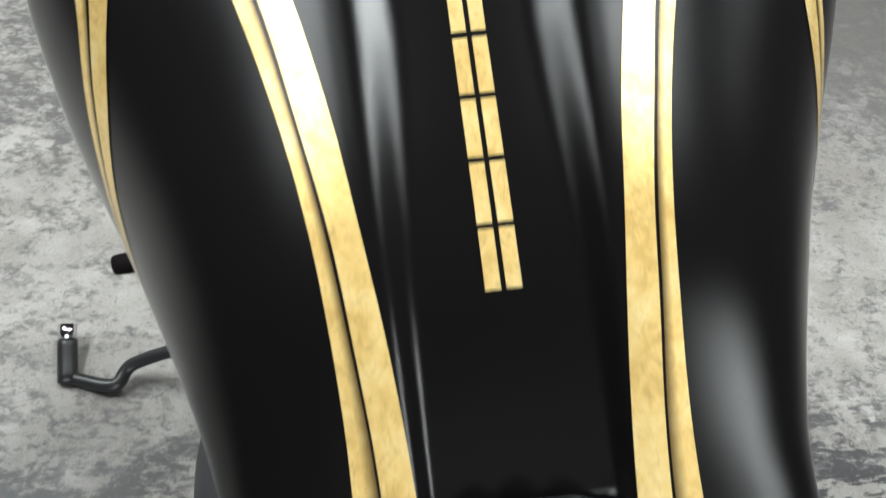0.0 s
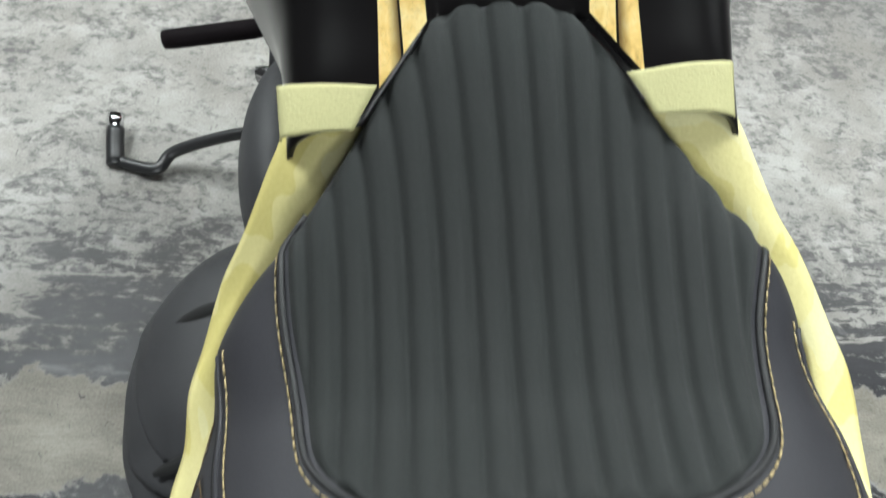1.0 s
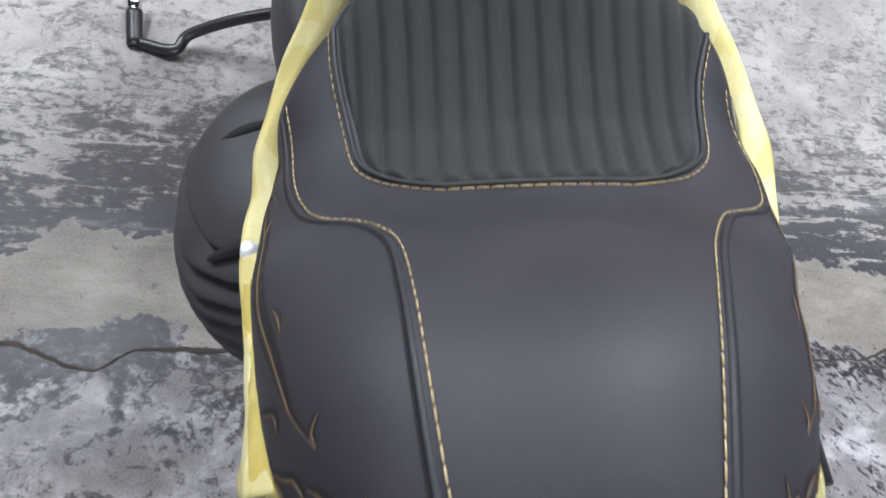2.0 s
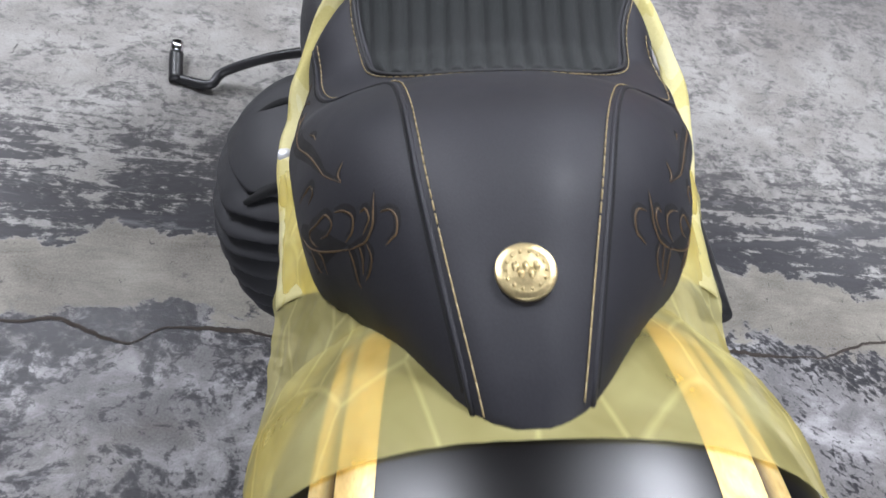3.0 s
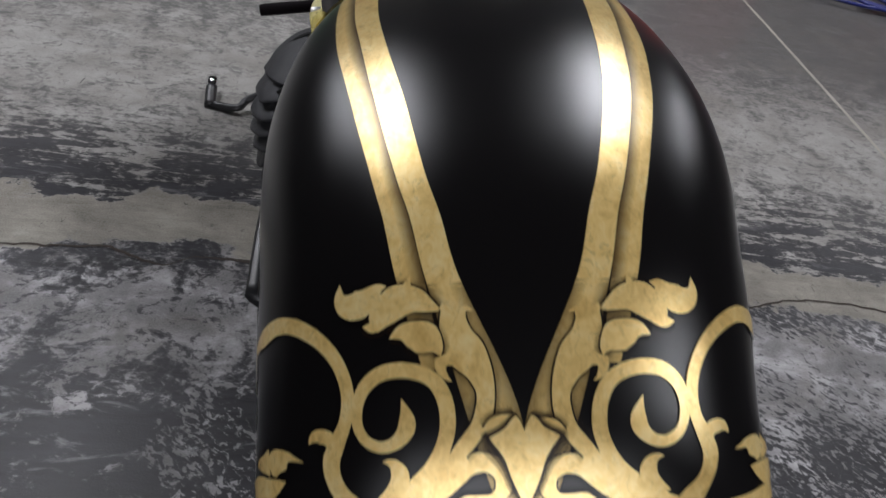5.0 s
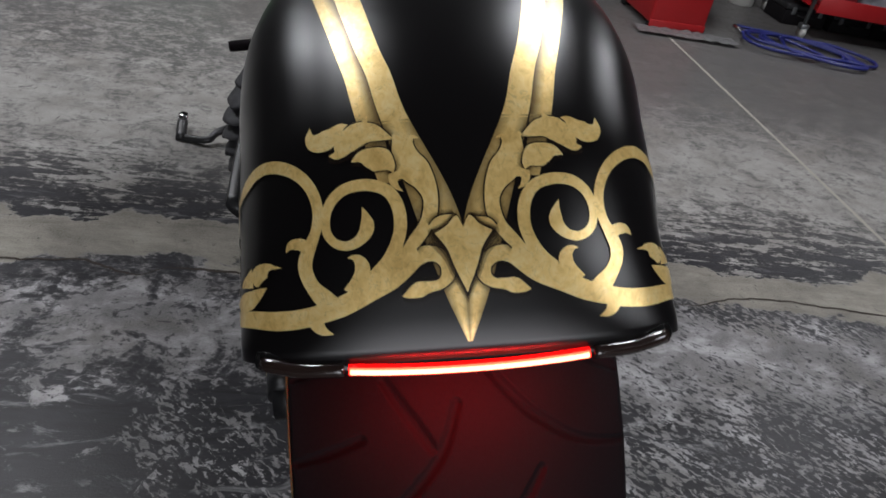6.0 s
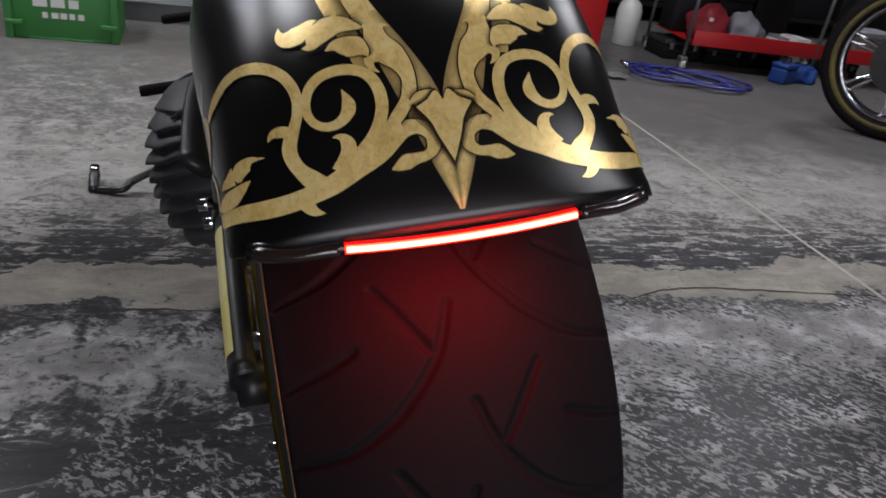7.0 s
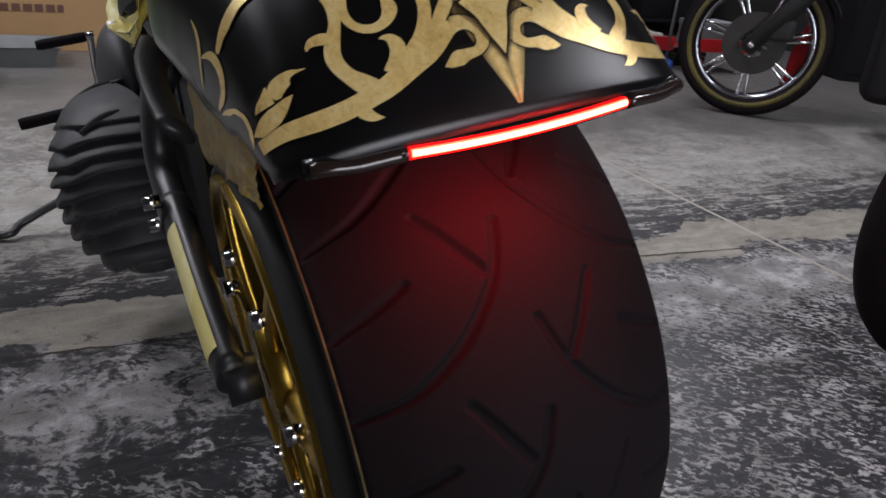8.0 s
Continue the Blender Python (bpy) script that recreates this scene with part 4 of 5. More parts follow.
        put("petal_tip", [(0.1467, 0.0572, 0.0060), (0.1513, 0.0554, 0.0045), (0.1565, 0.0536, 0.0003)], 12, 14)
        put("petal", [(0.1524, 0.0654, 0.0004), (0.1513, 0.0699, 0.0062), (0.1469, 0.0745, 0.0123), (0.1441, 0.0798, 0.0159), (0.1449, 0.0851, 0.0136), (0.1491, 0.0891, 0.0060), (0.1562, 0.0892, 0.0003)], 12, 40)
        put("small_leaf", [(0.0747, 0.0905, 0.0076), (0.0777, 0.0945, 0.0076), (0.0780, 0.0991, 0.0071), (0.0761, 0.1020, 0.0035), (0.0737, 0.1035, 0.0003)], 13, 24)
        put("barb", [(0.0315, 0.0875, 0.0099), (0.0275, 0.0861, 0.0080), (0.0243, 0.0830, 0.0054), (0.0224, 0.0775, 0.0003)], 13, 24)
        put("small_leaf", [(0.0384, 0.1369, 0.0052), (0.0429, 0.1302, 0.0119), (0.0468, 0.1239, 0.0084), (0.0495, 0.1199, 0.0045), (0.0515, 0.1164, 0.0003)], 14, 26)
        put("small_leaf", [(0.0519, 0.1302, 0.0094), (0.0564, 0.1298, 0.0079), (0.0611, 0.1284, 0.0042), (0.0663, 0.1271, 0.0003)], 14, 22, line=True)
        put("small_leaf", [(0.0527, 0.1230, 0.0024), (0.0578, 0.1225, 0.0090), (0.0626, 0.1201, 0.0118), (0.0651, 0.1158, 0.0065), (0.0646, 0.1109, 0.0023), (0.0638, 0.1066, 0.0003)], 15, 30)
        put("centre_leaf", [(0.0800, 0.0182, 0.0047), (0.0828, 0.0141, 0.0074), (0.0852, 0.0101, 0.0054), (0.0876, 0.0047, 0.0003)], 15, 22, line=True)
    # a vine on each flank; its second coordinate runs down the side in metres
    for side in (-1, 1):
        flank = lambda s, b, lift: fender_turn(s, side * b / 0.2, lift)
        for path, width in (([(0.195, 0.160), (0.180, 0.162), (0.168, 0.168), (0.160, 0.180), (0.152, 0.192)], tapered(0.0065, 0.5, 0.2)), ([(0.160, 0.172), (0.135, 0.162), (0.114, 0.164), (0.102, 0.176), (0.106, 0.193)], tapered(0.0085, 0.3, 0.15)), ([(0.100, 0.193), (0.081, 0.178), (0.060, 0.172), (0.046, 0.176), (0.036, 0.188)], tapered(0.0060, 0.2, 0.2))):
            part("scroll_vine", facing(ribbon(path, width, flank, 0.0007, 40), (side, 0, 0.2)), GOLD, fender, "gold leaf vine on the fender's flank")
    # star-shaped spear head in the middle
    low = [(0.0, 0.042), (0.0068, 0.058), (0.0098, 0.067), (0.0165, 0.0768)]
    top = [(0.0, 0.0800), (0.0036, 0.0868), (0.0095, 0.0812), (0.0165, 0.0772)]

    def star(grow, lift):
        def p(x, v):
            a = abs(x)
            s0, s1 = interp(low, a) - grow * 1.6, interp(top, a) + grow * 0.5
            return fender_at(s0 + (s1 - s0) * v, x * (1 + grow / 0.0165), lift)
        return p
    xs = spread(-0.0165, 0.0165, 35)
    part("spear_head", facing(sheet(star(0.0, 0.0016), xs, spread(0, 1, 10)), (0, -1, 0.5)), GOLD, fender, "gold leaf spear head")
    for k, grow in enumerate((0.0008, 0.0016, 0.0026, 0.0038)):
        part("soft_shadow", facing(sheet(star(grow, 0.00158 - 0.00002 * k), xs, spread(0, 1, 10), uv=lambda u, v: (0.30 - 0.04 * k, v)), (0, -1, 0.5)), SHADOW, fender, "soft airbrushed brown shading")


fender_paint()

TA_IN = [(0.66, 0.0375), (0.716, 0.0406), (0.75, 0.0438), (0.786, 0.049), (0.829, 0.056), (0.877, 0.067), (0.95, 0.088), (1.05, 0.115), (1.18, 0.13)]
TA_OUT = [(0.66, 0.0505), (0.717, 0.0528), (0.751, 0.056), (0.788, 0.0608), (0.831, 0.0696), (0.88, 0.081), (0.95, 0.103), (1.05, 0.132), (1.18, 0.146)]
TB_IN = [(0.66, 0.052), (0.717, 0.0538), (0.751, 0.0572), (0.788, 0.0622), (0.831, 0.0710), (0.881, 0.0833), (0.95, 0.106), (1.05, 0.136), (1.18, 0.15)]
TB_OUT = [(0.66, 0.0640), (0.718, 0.0625), (0.752, 0.064), (0.79, 0.0685), (0.834, 0.0775), (0.884, 0.0917), (0.95, 0.115), (1.05, 0.147), (1.18, 0.16)]
TC_IN = [(0.80, 0.1545), (0.85, 0.1665), (0.89, 0.1590), (0.93, 0.151), (1.0, 0.158), (1.18, 0.18)]
TC_OUT = [(0.80, 0.1549), (0.85, 0.1715), (0.89, 0.1700), (0.93, 0.164), (1.0, 0.172), (1.18, 0.195)]
TD_IN = [(0.80, 0.1549), (0.85, 0.1718), (0.89, 0.1712), (0.93, 0.166), (1.0, 0.175), (1.18, 0.198)]
TD_OUT = [(0.80, 0.1550), (0.85, 0.1745), (0.89, 0.1775), (0.93, 0.1735), (1.0, 0.185), (1.18, 0.206)]


def tank_paint():
    for side in (-1, 1):
        for inner, outer, label, shade in ((TA_IN, TA_OUT, "broad gold leaf stripe", None), (TB_IN, TB_OUT, "narrow gold stripe shaded brown", lambda u, v: (1 - v) * 0.95)):
            def p(u, v):
                y = tank_rear(interp(inner, 0.68) * (1 - v) + interp(outer, 0.68) * v) + 0.001
                y += u * (1.18 - y)
                return tank_x(y, side * (interp(inner, y) * (1 - v) + interp(outer, y) * v), 0.0006)
            part("gold_stripe", facing(sheet(p, spread(0, 1, 80), spread(0, 1, 8), uv=(lambda u, v: (shade(u, v), u)) if shade else None)), GOLD, tank, label)
        part("gold_stripe", facing(between(0.80, 1.18, TC_IN, TC_OUT, tank_x, 0.0010, 60, 4, side)), GOLD, tank, "gold leaf stripe along the tank side")
        part("gold_stripe", facing(between(0.80, 1.18, TD_IN, TD_OUT, tank_x, 0.0010, 60, 5, side, shade=lambda u, v: (1 - v) * 0.9)), GOLD, tank, "narrow gold stripe along the tank side")
    # plain gold bars where the maker's mark stands
    for y0, y1 in ((0.7675, 0.7882), (0.7902, 0.8120), (0.8142, 0.8360), (0.8382, 0.8600), (0.8625, 0.8845)):
        for x0, x1 in ((-0.0058, 0.0002), (0.0022, 0.0082)):
            bm = sheet(lambda y, x: tank_x(y, x, 0.0005), spread(y0, y1, 6), spread(x0, x1, 3))
            part("gold_bar", facing(bm), GOLD, tank)


tank_paint()


# ---- tail light ----
def tail_light():
    def line(x, out):
        p = fender_at(0.006, x)
        rise = 0.003 * min(1.0, (x / 0.07) ** 2) + 0.004 * ease((abs(x) - 0.095) / 0.03)
        return p + Vector((0, -out, -0.0082 + rise))
    bar = part("light_bar", tube([line(x, -0.003) for x in spread(-0.124, 0.124, 41)], 0.0064, 12, 41, flat=0.8), GLOSS_BLACK, bike, "glossy black light bar along the fender edge")
    red = part("red_light", tube([line(x, 0.0014) for x in spread(-0.0710, 0.0710, 31)], 0.0036, 10, 31), RED_LED, bar, "lit red brake light strip")
    for turn, watts in ((8, 0.65), (-140, 0.4)):
        led = bpy.data.lights.new("brake_light_glow", "AREA")
        led.shape, led.size, led.size_y, led.energy, led.color = "RECTANGLE", 0.14, 0.008, watts, (1.0, 0.012, 0.016)
        new("brake_light_glow", led).matrix_basis = bike.matrix_basis @ Matrix.Translation(line(0, 0.0085) + Vector((0, 0.004, -0.008) if turn > 0 else (0, 0, 0))) @ pose(0, 0, 0, turn, 0, 0)
    core = [line(x, 0.0014) + Vector((0, -0.0026, 0.0006)) for x in spread(-0.0700, 0.0700, 31)]
    part("brake_light_core", tube(core, 0.0019, 8, 31), LED_CORE, bike, "bright core of the brake light")
    half = [line(x, 0.0014) + Vector((0, -0.0014, 0.0004)) for x in spread(-0.0705, 0.0705, 31)]
    part("brake_light_halo", tube(half, 0.0027, 10, 31), LED_HALF, bar, "orange-red inner glow of the brake light")
    for side in (-1, 1):
        part("turn_signal", tube([line(side * x, 0.0016) for x in spread(0.0735, 0.1215, 15)], 0.0046, 10, 15), SMOKE, bar, "unlit smoked turn signal lens")


tail_light()


# ---- seat details ----
SEAM_LEFT = [(0.568, 0.1465), (0.514, 0.1354), (0.4785, 0.1230), (0.459, 0.1085), (0.447, 0.0900), (0.436, 0.0780), (0.4166, 0.0660), (0.3816, 0.0590), (0.34, 0.0535), (0.28, 0.0450), (0.183, 0.0262)]
SEAM_RIGHT = [(0.568, 0.1465), (0.52, 0.1470), (0.485, 0.1420), (0.467, 0.1290), (0.456, 0.1130), (0.4445, 0.0970), (0.42, 0.0825), (0.398, 0.0740), (0.372, 0.0650), (0.337, 0.0555), (0.28, 0.0440), (0.183, 0.0250)]


DIM_THREAD = simple("grey_thread", (0.055, 0.055, 0.05), 0.7, 0, 200, 0.3)


def stitches(points, length, gap, width, lift, bm=None):
    """Short raised stitches along a line on the seat."""
    bm = bm or bmesh.new()
    path = smooth_path([(y, x, 0) for y, x in points], 400)
    total = 0.0
    start = None
    spots = [seat_x(p.x, p.y, lift) for p in path]
    k = 0.0
    for a, b in zip(spots, spots[1:]):
        total += (b - a).length
        if start is None:
            start = a
        if total - k >= length:
            tube([start, (start + b) / 2 + Vector((0, 0, 0.0004)), b], width, 6, 3, bm)
            k = total + gap
            start = None
        elif total < k:
            start = None
    return bm


def seat_details():
    for side in (-1, 1):
        seam = [(y, side * x) for y, x in (SEAM_LEFT if side < 0 else SEAM_RIGHT)]
        part("piping", tube([seat_x(y, x + side * 0.0012, -0.0002) for y, x in [(p.x, p.y) for p in smooth_path([(y, x, 0) for y, x in seam], 60)]], 0.0017, 8, 60), LEATHER, seat, "black leather piping")
        # flat near-black strip: the fold's shade is put in as colour
        part("seam_shade", facing(ribbon([(y, x + side * 0.0036) for y, x in seam], lambda u: 0.0014, seat_x, 0.0004, 60)), GROOVE, seat, "flat dark strip standing in for shade in the seam fold")
        part("stitching", stitches([(y, x - side * 0.0030) for y, x in seam], 0.0042, 0.0022, 0.00050, 0.0006), THREAD, seat, "tan stitching")
    edge = [(y, quilt_half(y) + 0.0035) for y in spread(0.625, 0.505, 16) + [0.51 - 0.0345 * math.sin(a) for a in spread(0.25, 1.45, 12)]]
    shift = lambda y: QUILT_X * ease((0.66 - y) / 0.06)
    border = [(y, x + shift(y)) for y, x in edge] + [(0.4728, x + QUILT_X) for x in spread(0.050, -0.050, 12)] + [(y, -x + shift(y)) for y, x in edge[::-1]]
    part("panel_piping", tube([seat_x(y, x, 0.0012) for y, x in border], 0.0017, 8, 120), PIPING, seat, "black piping round the pleated panel")
    outer = [(y - 0.0035 * ease((0.515 - y) / 0.035), x + math.copysign(0.0036 * ease((abs(x) - 0.055) / 0.03), x)) for y, x in border]
    part("stitching", stitches(outer, 0.0042, 0.0022, 0.00050, 0.0007), THREAD, seat, "tan stitching round the pleated panel")
    for k in range(-8, 9):
        run = []
        for y in spread(0.480, 0.697, 60):
            x = pleat_line(k, y)
            if abs(x - shift(y)) < quilt_half(y) - 0.006:
                run.append((y, x))
        if len(run) > 6:
            part("stitching", stitches(run, 0.0030, 0.0034, 0.00033, -0.0007), DIM_THREAD, seat, "fine grey stitching between the pleats")
    tool = simple("tooled_leather", (0.085, 0.050, 0.019), 0.6, 0, 150, 0.4, 0.3)
    deep = simple("tooled_shade", (0.008, 0.007, 0.007), 0.7, 0, 150, 0.4, 0.3)
    # a scrolled wing: a sweep, raised feathers, a swirl and hanging barbs
    curls = [[(0.3428, 0.1287), (0.3236, 0.1193), (0.3087, 0.1097), (0.2996, 0.1008), (0.2915, 0.0905)],
             [(0.2996, 0.1008), (0.3164, 0.114), (0.3249, 0.1168), (0.3202, 0.1105), (0.3174, 0.1039), (0.3097, 0.0998), (0.308, 0.1031), (0.312, 0.1088)],
             [(0.3083, 0.0739), (0.2994, 0.0749), (0.2916, 0.0758), (0.2873, 0.080), (0.2887, 0.0852), (0.2909, 0.0899)],
             [(0.296, 0.0712), (0.2945, 0.0658), (0.2891, 0.0626), (0.2817, 0.0628), (0.2799, 0.0655), (0.2786, 0.0693)],
             [(0.3133, 0.0979), (0.3093, 0.0922), (0.3026, 0.0868), (0.2966, 0.0877), (0.2957, 0.0925)],
             [(0.3017, 0.0826), (0.3019, 0.0793), (0.2956, 0.0775), (0.2912, 0.0816)],
             [(0.3534, 0.1271), (0.3485, 0.1201), (0.3458, 0.1153), (0.339, 0.1132), (0.3382, 0.1173)]]
    tips = [[(0.292, 0.0908), (0.2842, 0.0884), (0.2781, 0.0872), (0.2744, 0.0857)],
            [(0.2861, 0.080), (0.2782, 0.0775), (0.2739, 0.0795), (0.2736, 0.0825)],
            [(0.2890, 0.0845), (0.2815, 0.0828), (0.2765, 0.0836)],
            [(0.3189, 0.1172), (0.3104, 0.1141), (0.3058, 0.1122)],
            [(0.3130, 0.1128), (0.3060, 0.1090), (0.3010, 0.1078)]]
    edging = [[(0.515, 0.150), (0.489, 0.148), (0.46, 0.1435), (0.43, 0.1385), (0.404, 0.1324), (0.381, 0.1224), (0.3672, 0.1163), (0.3514, 0.1096), (0.3405, 0.1046), (0.3262, 0.0932)],
              [(0.538, 0.1475), (0.526, 0.1500), (0.515, 0.1495)],
              [(0.3987, 0.1219), (0.3906, 0.1175), (0.3828, 0.1152)]]
    barbs = [[(0.495, 0.1396), (0.505, 0.1455), (0.500, 0.1490)],
             [(0.482, 0.1408), (0.4765, 0.1435), (0.470, 0.1455)],
             [(0.3394, 0.0927), (0.3325, 0.0952), (0.3268, 0.0932)]]
    lines = curls + tips + edging + barbs
    for side in (-1, 1):
        for path in lines:
            path = [(yy, side * min(xx, 0.985 * interp(SEAT_W, yy))) for yy, xx in path]
            # flat near-black leaf shape that paints the shade of a tooled cut
            part("hollow_shade", facing(ribbon([(yy + 0.0016, xx) for yy, xx in path], leaf(min(0.0085, 0.15 * math.dist(path[0], path[-1]) + 0.0015), 0.8), seat_x, 0.0003, 18, 4)), deep, seat)
            part("tooled_leaf", tube([seat_x(yy, xx, 0.0001) for yy, xx in path], 0.00078, 6, 26, taper=lambda u: 0.25 + 0.75 * math.sin(math.pi * u) ** 0.6), tool, seat, "brown tooled leaf line")


seat_details()


def badge():
    bm = lathe([(-0.002, 0.0162), (0.0010, 0.0165), (0.0018, 0.0158), (0.0016, 0.0142), (0.0021, 0.0135), (0.0018, 0.0122), (0.0024, 0.0085), (0.0028, 0.0040), (0.0029, 0.0005)], 40, "Z")
    for k in range(14):
        a = 2 * math.pi * k / 14
        bmesh.ops.create_icosphere(bm, subdivisions=1, radius=0.0011, matrix=Matrix.Translation((0.0108 * math.cos(a), 0.0108 * math.sin(a), 0.0020)))
    for k in range(5):
        bmesh.ops.create_icosphere(bm, subdivisions=1, radius=0.0022, matrix=Matrix.Translation(((k - 2) * 0.0028, 0.002 * (-1) ** k, 0.0026)) @ Matrix.Diagonal((1, 1.6, 0.5, 1)))
    p = seat_x(0.2475, 0.0, 0.0016)
    bm.transform(Matrix.Translation(p) @ Matrix.Scale(0.92, 4) @ Matrix.Rotation(radians(7), 4, "X"))
    return part("badge", bm, BRASS, seat, "round brass badge with worn relief")


badge()

# ---- yellow tape and film ----
# rows: y, inner x, inner z, outer x, outer z; the front rows follow the seat's edge
STRIP_FRONT = [(0.668, 0.066, 0.113), (0.66, 0.0735, 0.1165), (0.65, 0.0825, 0.1225), (0.64, 0.0915, 0.1295), (0.625, 0.1085, 0.1420), (0.613, 0.1215, 0.1530), (0.60, 0.1365, 0.1625), (0.58, 0.1530, 0.1740), (0.563, 0.1590, 0.1815)]
STRIP = [(y, a, interp(SEAT_Z, y) - interp(SEAT_D, y) + 0.002, b, interp(SEAT_Z, y) - interp(SEAT_D, y) - 0.002) for y, a, b in STRIP_FRONT]
STRIP += [(0.535, 0.158, 0.606, 0.1835, 0.603), (0.51, 0.153, 0.603, 0.183, 0.603), (0.47, 0.144, 0.602, 0.180, 0.600), (0.42, 0.137, 0.610, 0.172, 0.602), (0.37, 0.131, 0.625, 0.167, 0.608), (0.32, 0.124, 0.645, 0.163, 0.615)]


def tape_strips():
    for side in (-1, 1):
        def p(u, v):
            row = [interp([(STRIP[-1 - i][0], STRIP[-1 - i][k]) for i in range(len(STRIP))], u) for k in (1, 2, 3, 4)]
            x, z = row[0] + (row[2] - row[0]) * v, row[1] + (row[3] - row[1]) * v
            x += side * 0.006 * ease((u - 0.48) / 0.06)
            wob = noise.noise(Vector((u * 28, v * 2.2, side * 3))) * 0.0016
            return (side * (x + wob), u, z + 0.004 * math.sin(math.pi * v) + wob)
        ob = part("masking_tape", facing(sheet(p, spread(0.33, 0.667, 80), spread(0, 1, 10))), TAPE, bike, "pale yellow masking strip along the seat")
        solid(ob, 0.0008)

        def q(y, v):
            x = 0.058 + 0.0575 * v - 0.55 * (0.676 - y) * (v - 1)
            w = interp(TANK_W, y)
            y -= 0.006 * (1 - v) * (y - 0.65) / 0.026
            a = tank_x(y, side * 0.085, 0.0026 + 0.0005 * noise.noise(Vector((y * 60, v * 4, side))))
            return Vector((side * min(x, w * (0.96 if side > 0 else 0.93)) + TANK_X * 0.4, y, a.z - 0.006 * v ** 4))
        ob = part("masking_tape", facing(sheet(q, spread(0.6495, 0.6725, 12), spread(0, 1, 14))), TAPE_OLIVE, bike, "olive masking tape across the tank end")
        solid(ob, 0.0006)


tape_strips()


def fender_film():
    def p(u, a):
        s0 = 0.505 - 0.022 * abs(a) ** 2
        s = s0 + u * 0.15
        puff = 0.0022 + ease(u / 0.7) * ease((abs(a) - 0.55) / 0.45) * 0.016
        puff += ease(u * 3) * 0.0014 * noise.noise(Vector((s * 30, a * 5, 0.3))) + 0.0008 * noise.noise(Vector((s * 80 + a * 40, a * 9, 4)))
        return fender_turn(s, a * 0.86, puff)
    part("protective_film", facing(sheet(p, spread(0, 1, 60), spread(-1, 1, 90))), FILM, bike, "creased translucent yellow masking film")


SIDE_FILM = [(0.47, 0.150, 0.606, 0.1795, 0.598), (0.42, 0.135, 0.622, 0.1735, 0.598), (0.37, 0.122, 0.645, 0.1690, 0.600), (0.32, 0.098, 0.672, 0.1665, 0.604), (0.27, 0.088, 0.692, 0.1650, 0.612), (0.22, 0.098, 0.704, 0.1630, 0.630), (0.165, 0.134, 0.693, 0.1600, 0.655)]


def side_film():
    """Loose film between the seat, the fender and the frame on both sides."""
    for side in (-1, 1):
        def p(u, v):
            row = [interp([(r[0], r[k]) for r in SIDE_FILM[::-1]], u) for k in (1, 2, 3, 4)]
            x, z = row[0] + (row[2] - row[0]) * v, row[1] + (row[3] - row[1]) * v
            wave = 0.004 * noise.noise(Vector((u * 22, v * 3, side * 2))) + 0.0022 * noise.noise(Vector((u * 50 + v * 9, v * 6, 7 + side)))
            edge = min(1.0, 5 * v + 0.2)
            return (side * (x + wave * edge), u, z + 0.010 * math.sin(math.pi * v) + wave * edge)
        part("protective_film", facing(sheet(p, spread(0.166, 0.468, 70), spread(0, 1, 26))), FILM, bike, "loose creased yellow masking film beside the seat")


def arch_film():
    """Film hanging inside the wheel arch between the swing arm and the tyre."""
    def p(u, v):
        y = 0.15 - 0.30 * u
        top = 0.640 + 0.02 * math.sin(math.pi * u) - 0.03 * u
        low = 0.515 + 0.05 * u + 0.014 * noise.noise(Vector((u * 9, 0, 0)))
        return (-0.1300 - 0.005 * noise.noise(Vector((u * 14, v * 7, 2))) - 0.004 * (1 - v), y, low + (top - low) * v)
    part("protective_film", facing(sheet(p, spread(0, 1, 40), spread(0, 1, 20)), (-1, 0, 0)), DEEP_FILM, bike, "deep yellow film hanging inside the wheel arch")


def wheel_film():
    """Yellow film tucked in between the rim and the tyre."""
    def p(a, r):
        t = radians(a)
        return (-0.116 + 0.004 * noise.noise(Vector((a * 0.12, r * 30, 1))), -r * math.cos(t), 0.331 - r * math.sin(t))
    part("protective_film", facing(sheet(p, spread(2, 58, 24), spread(0.13, 0.232, 10)), (-1, 0, 0)), DEEP_FILM, bike, "deep yellow film inside the wheel rim")


wheel_film()
fender_film()
side_film()
arch_film()


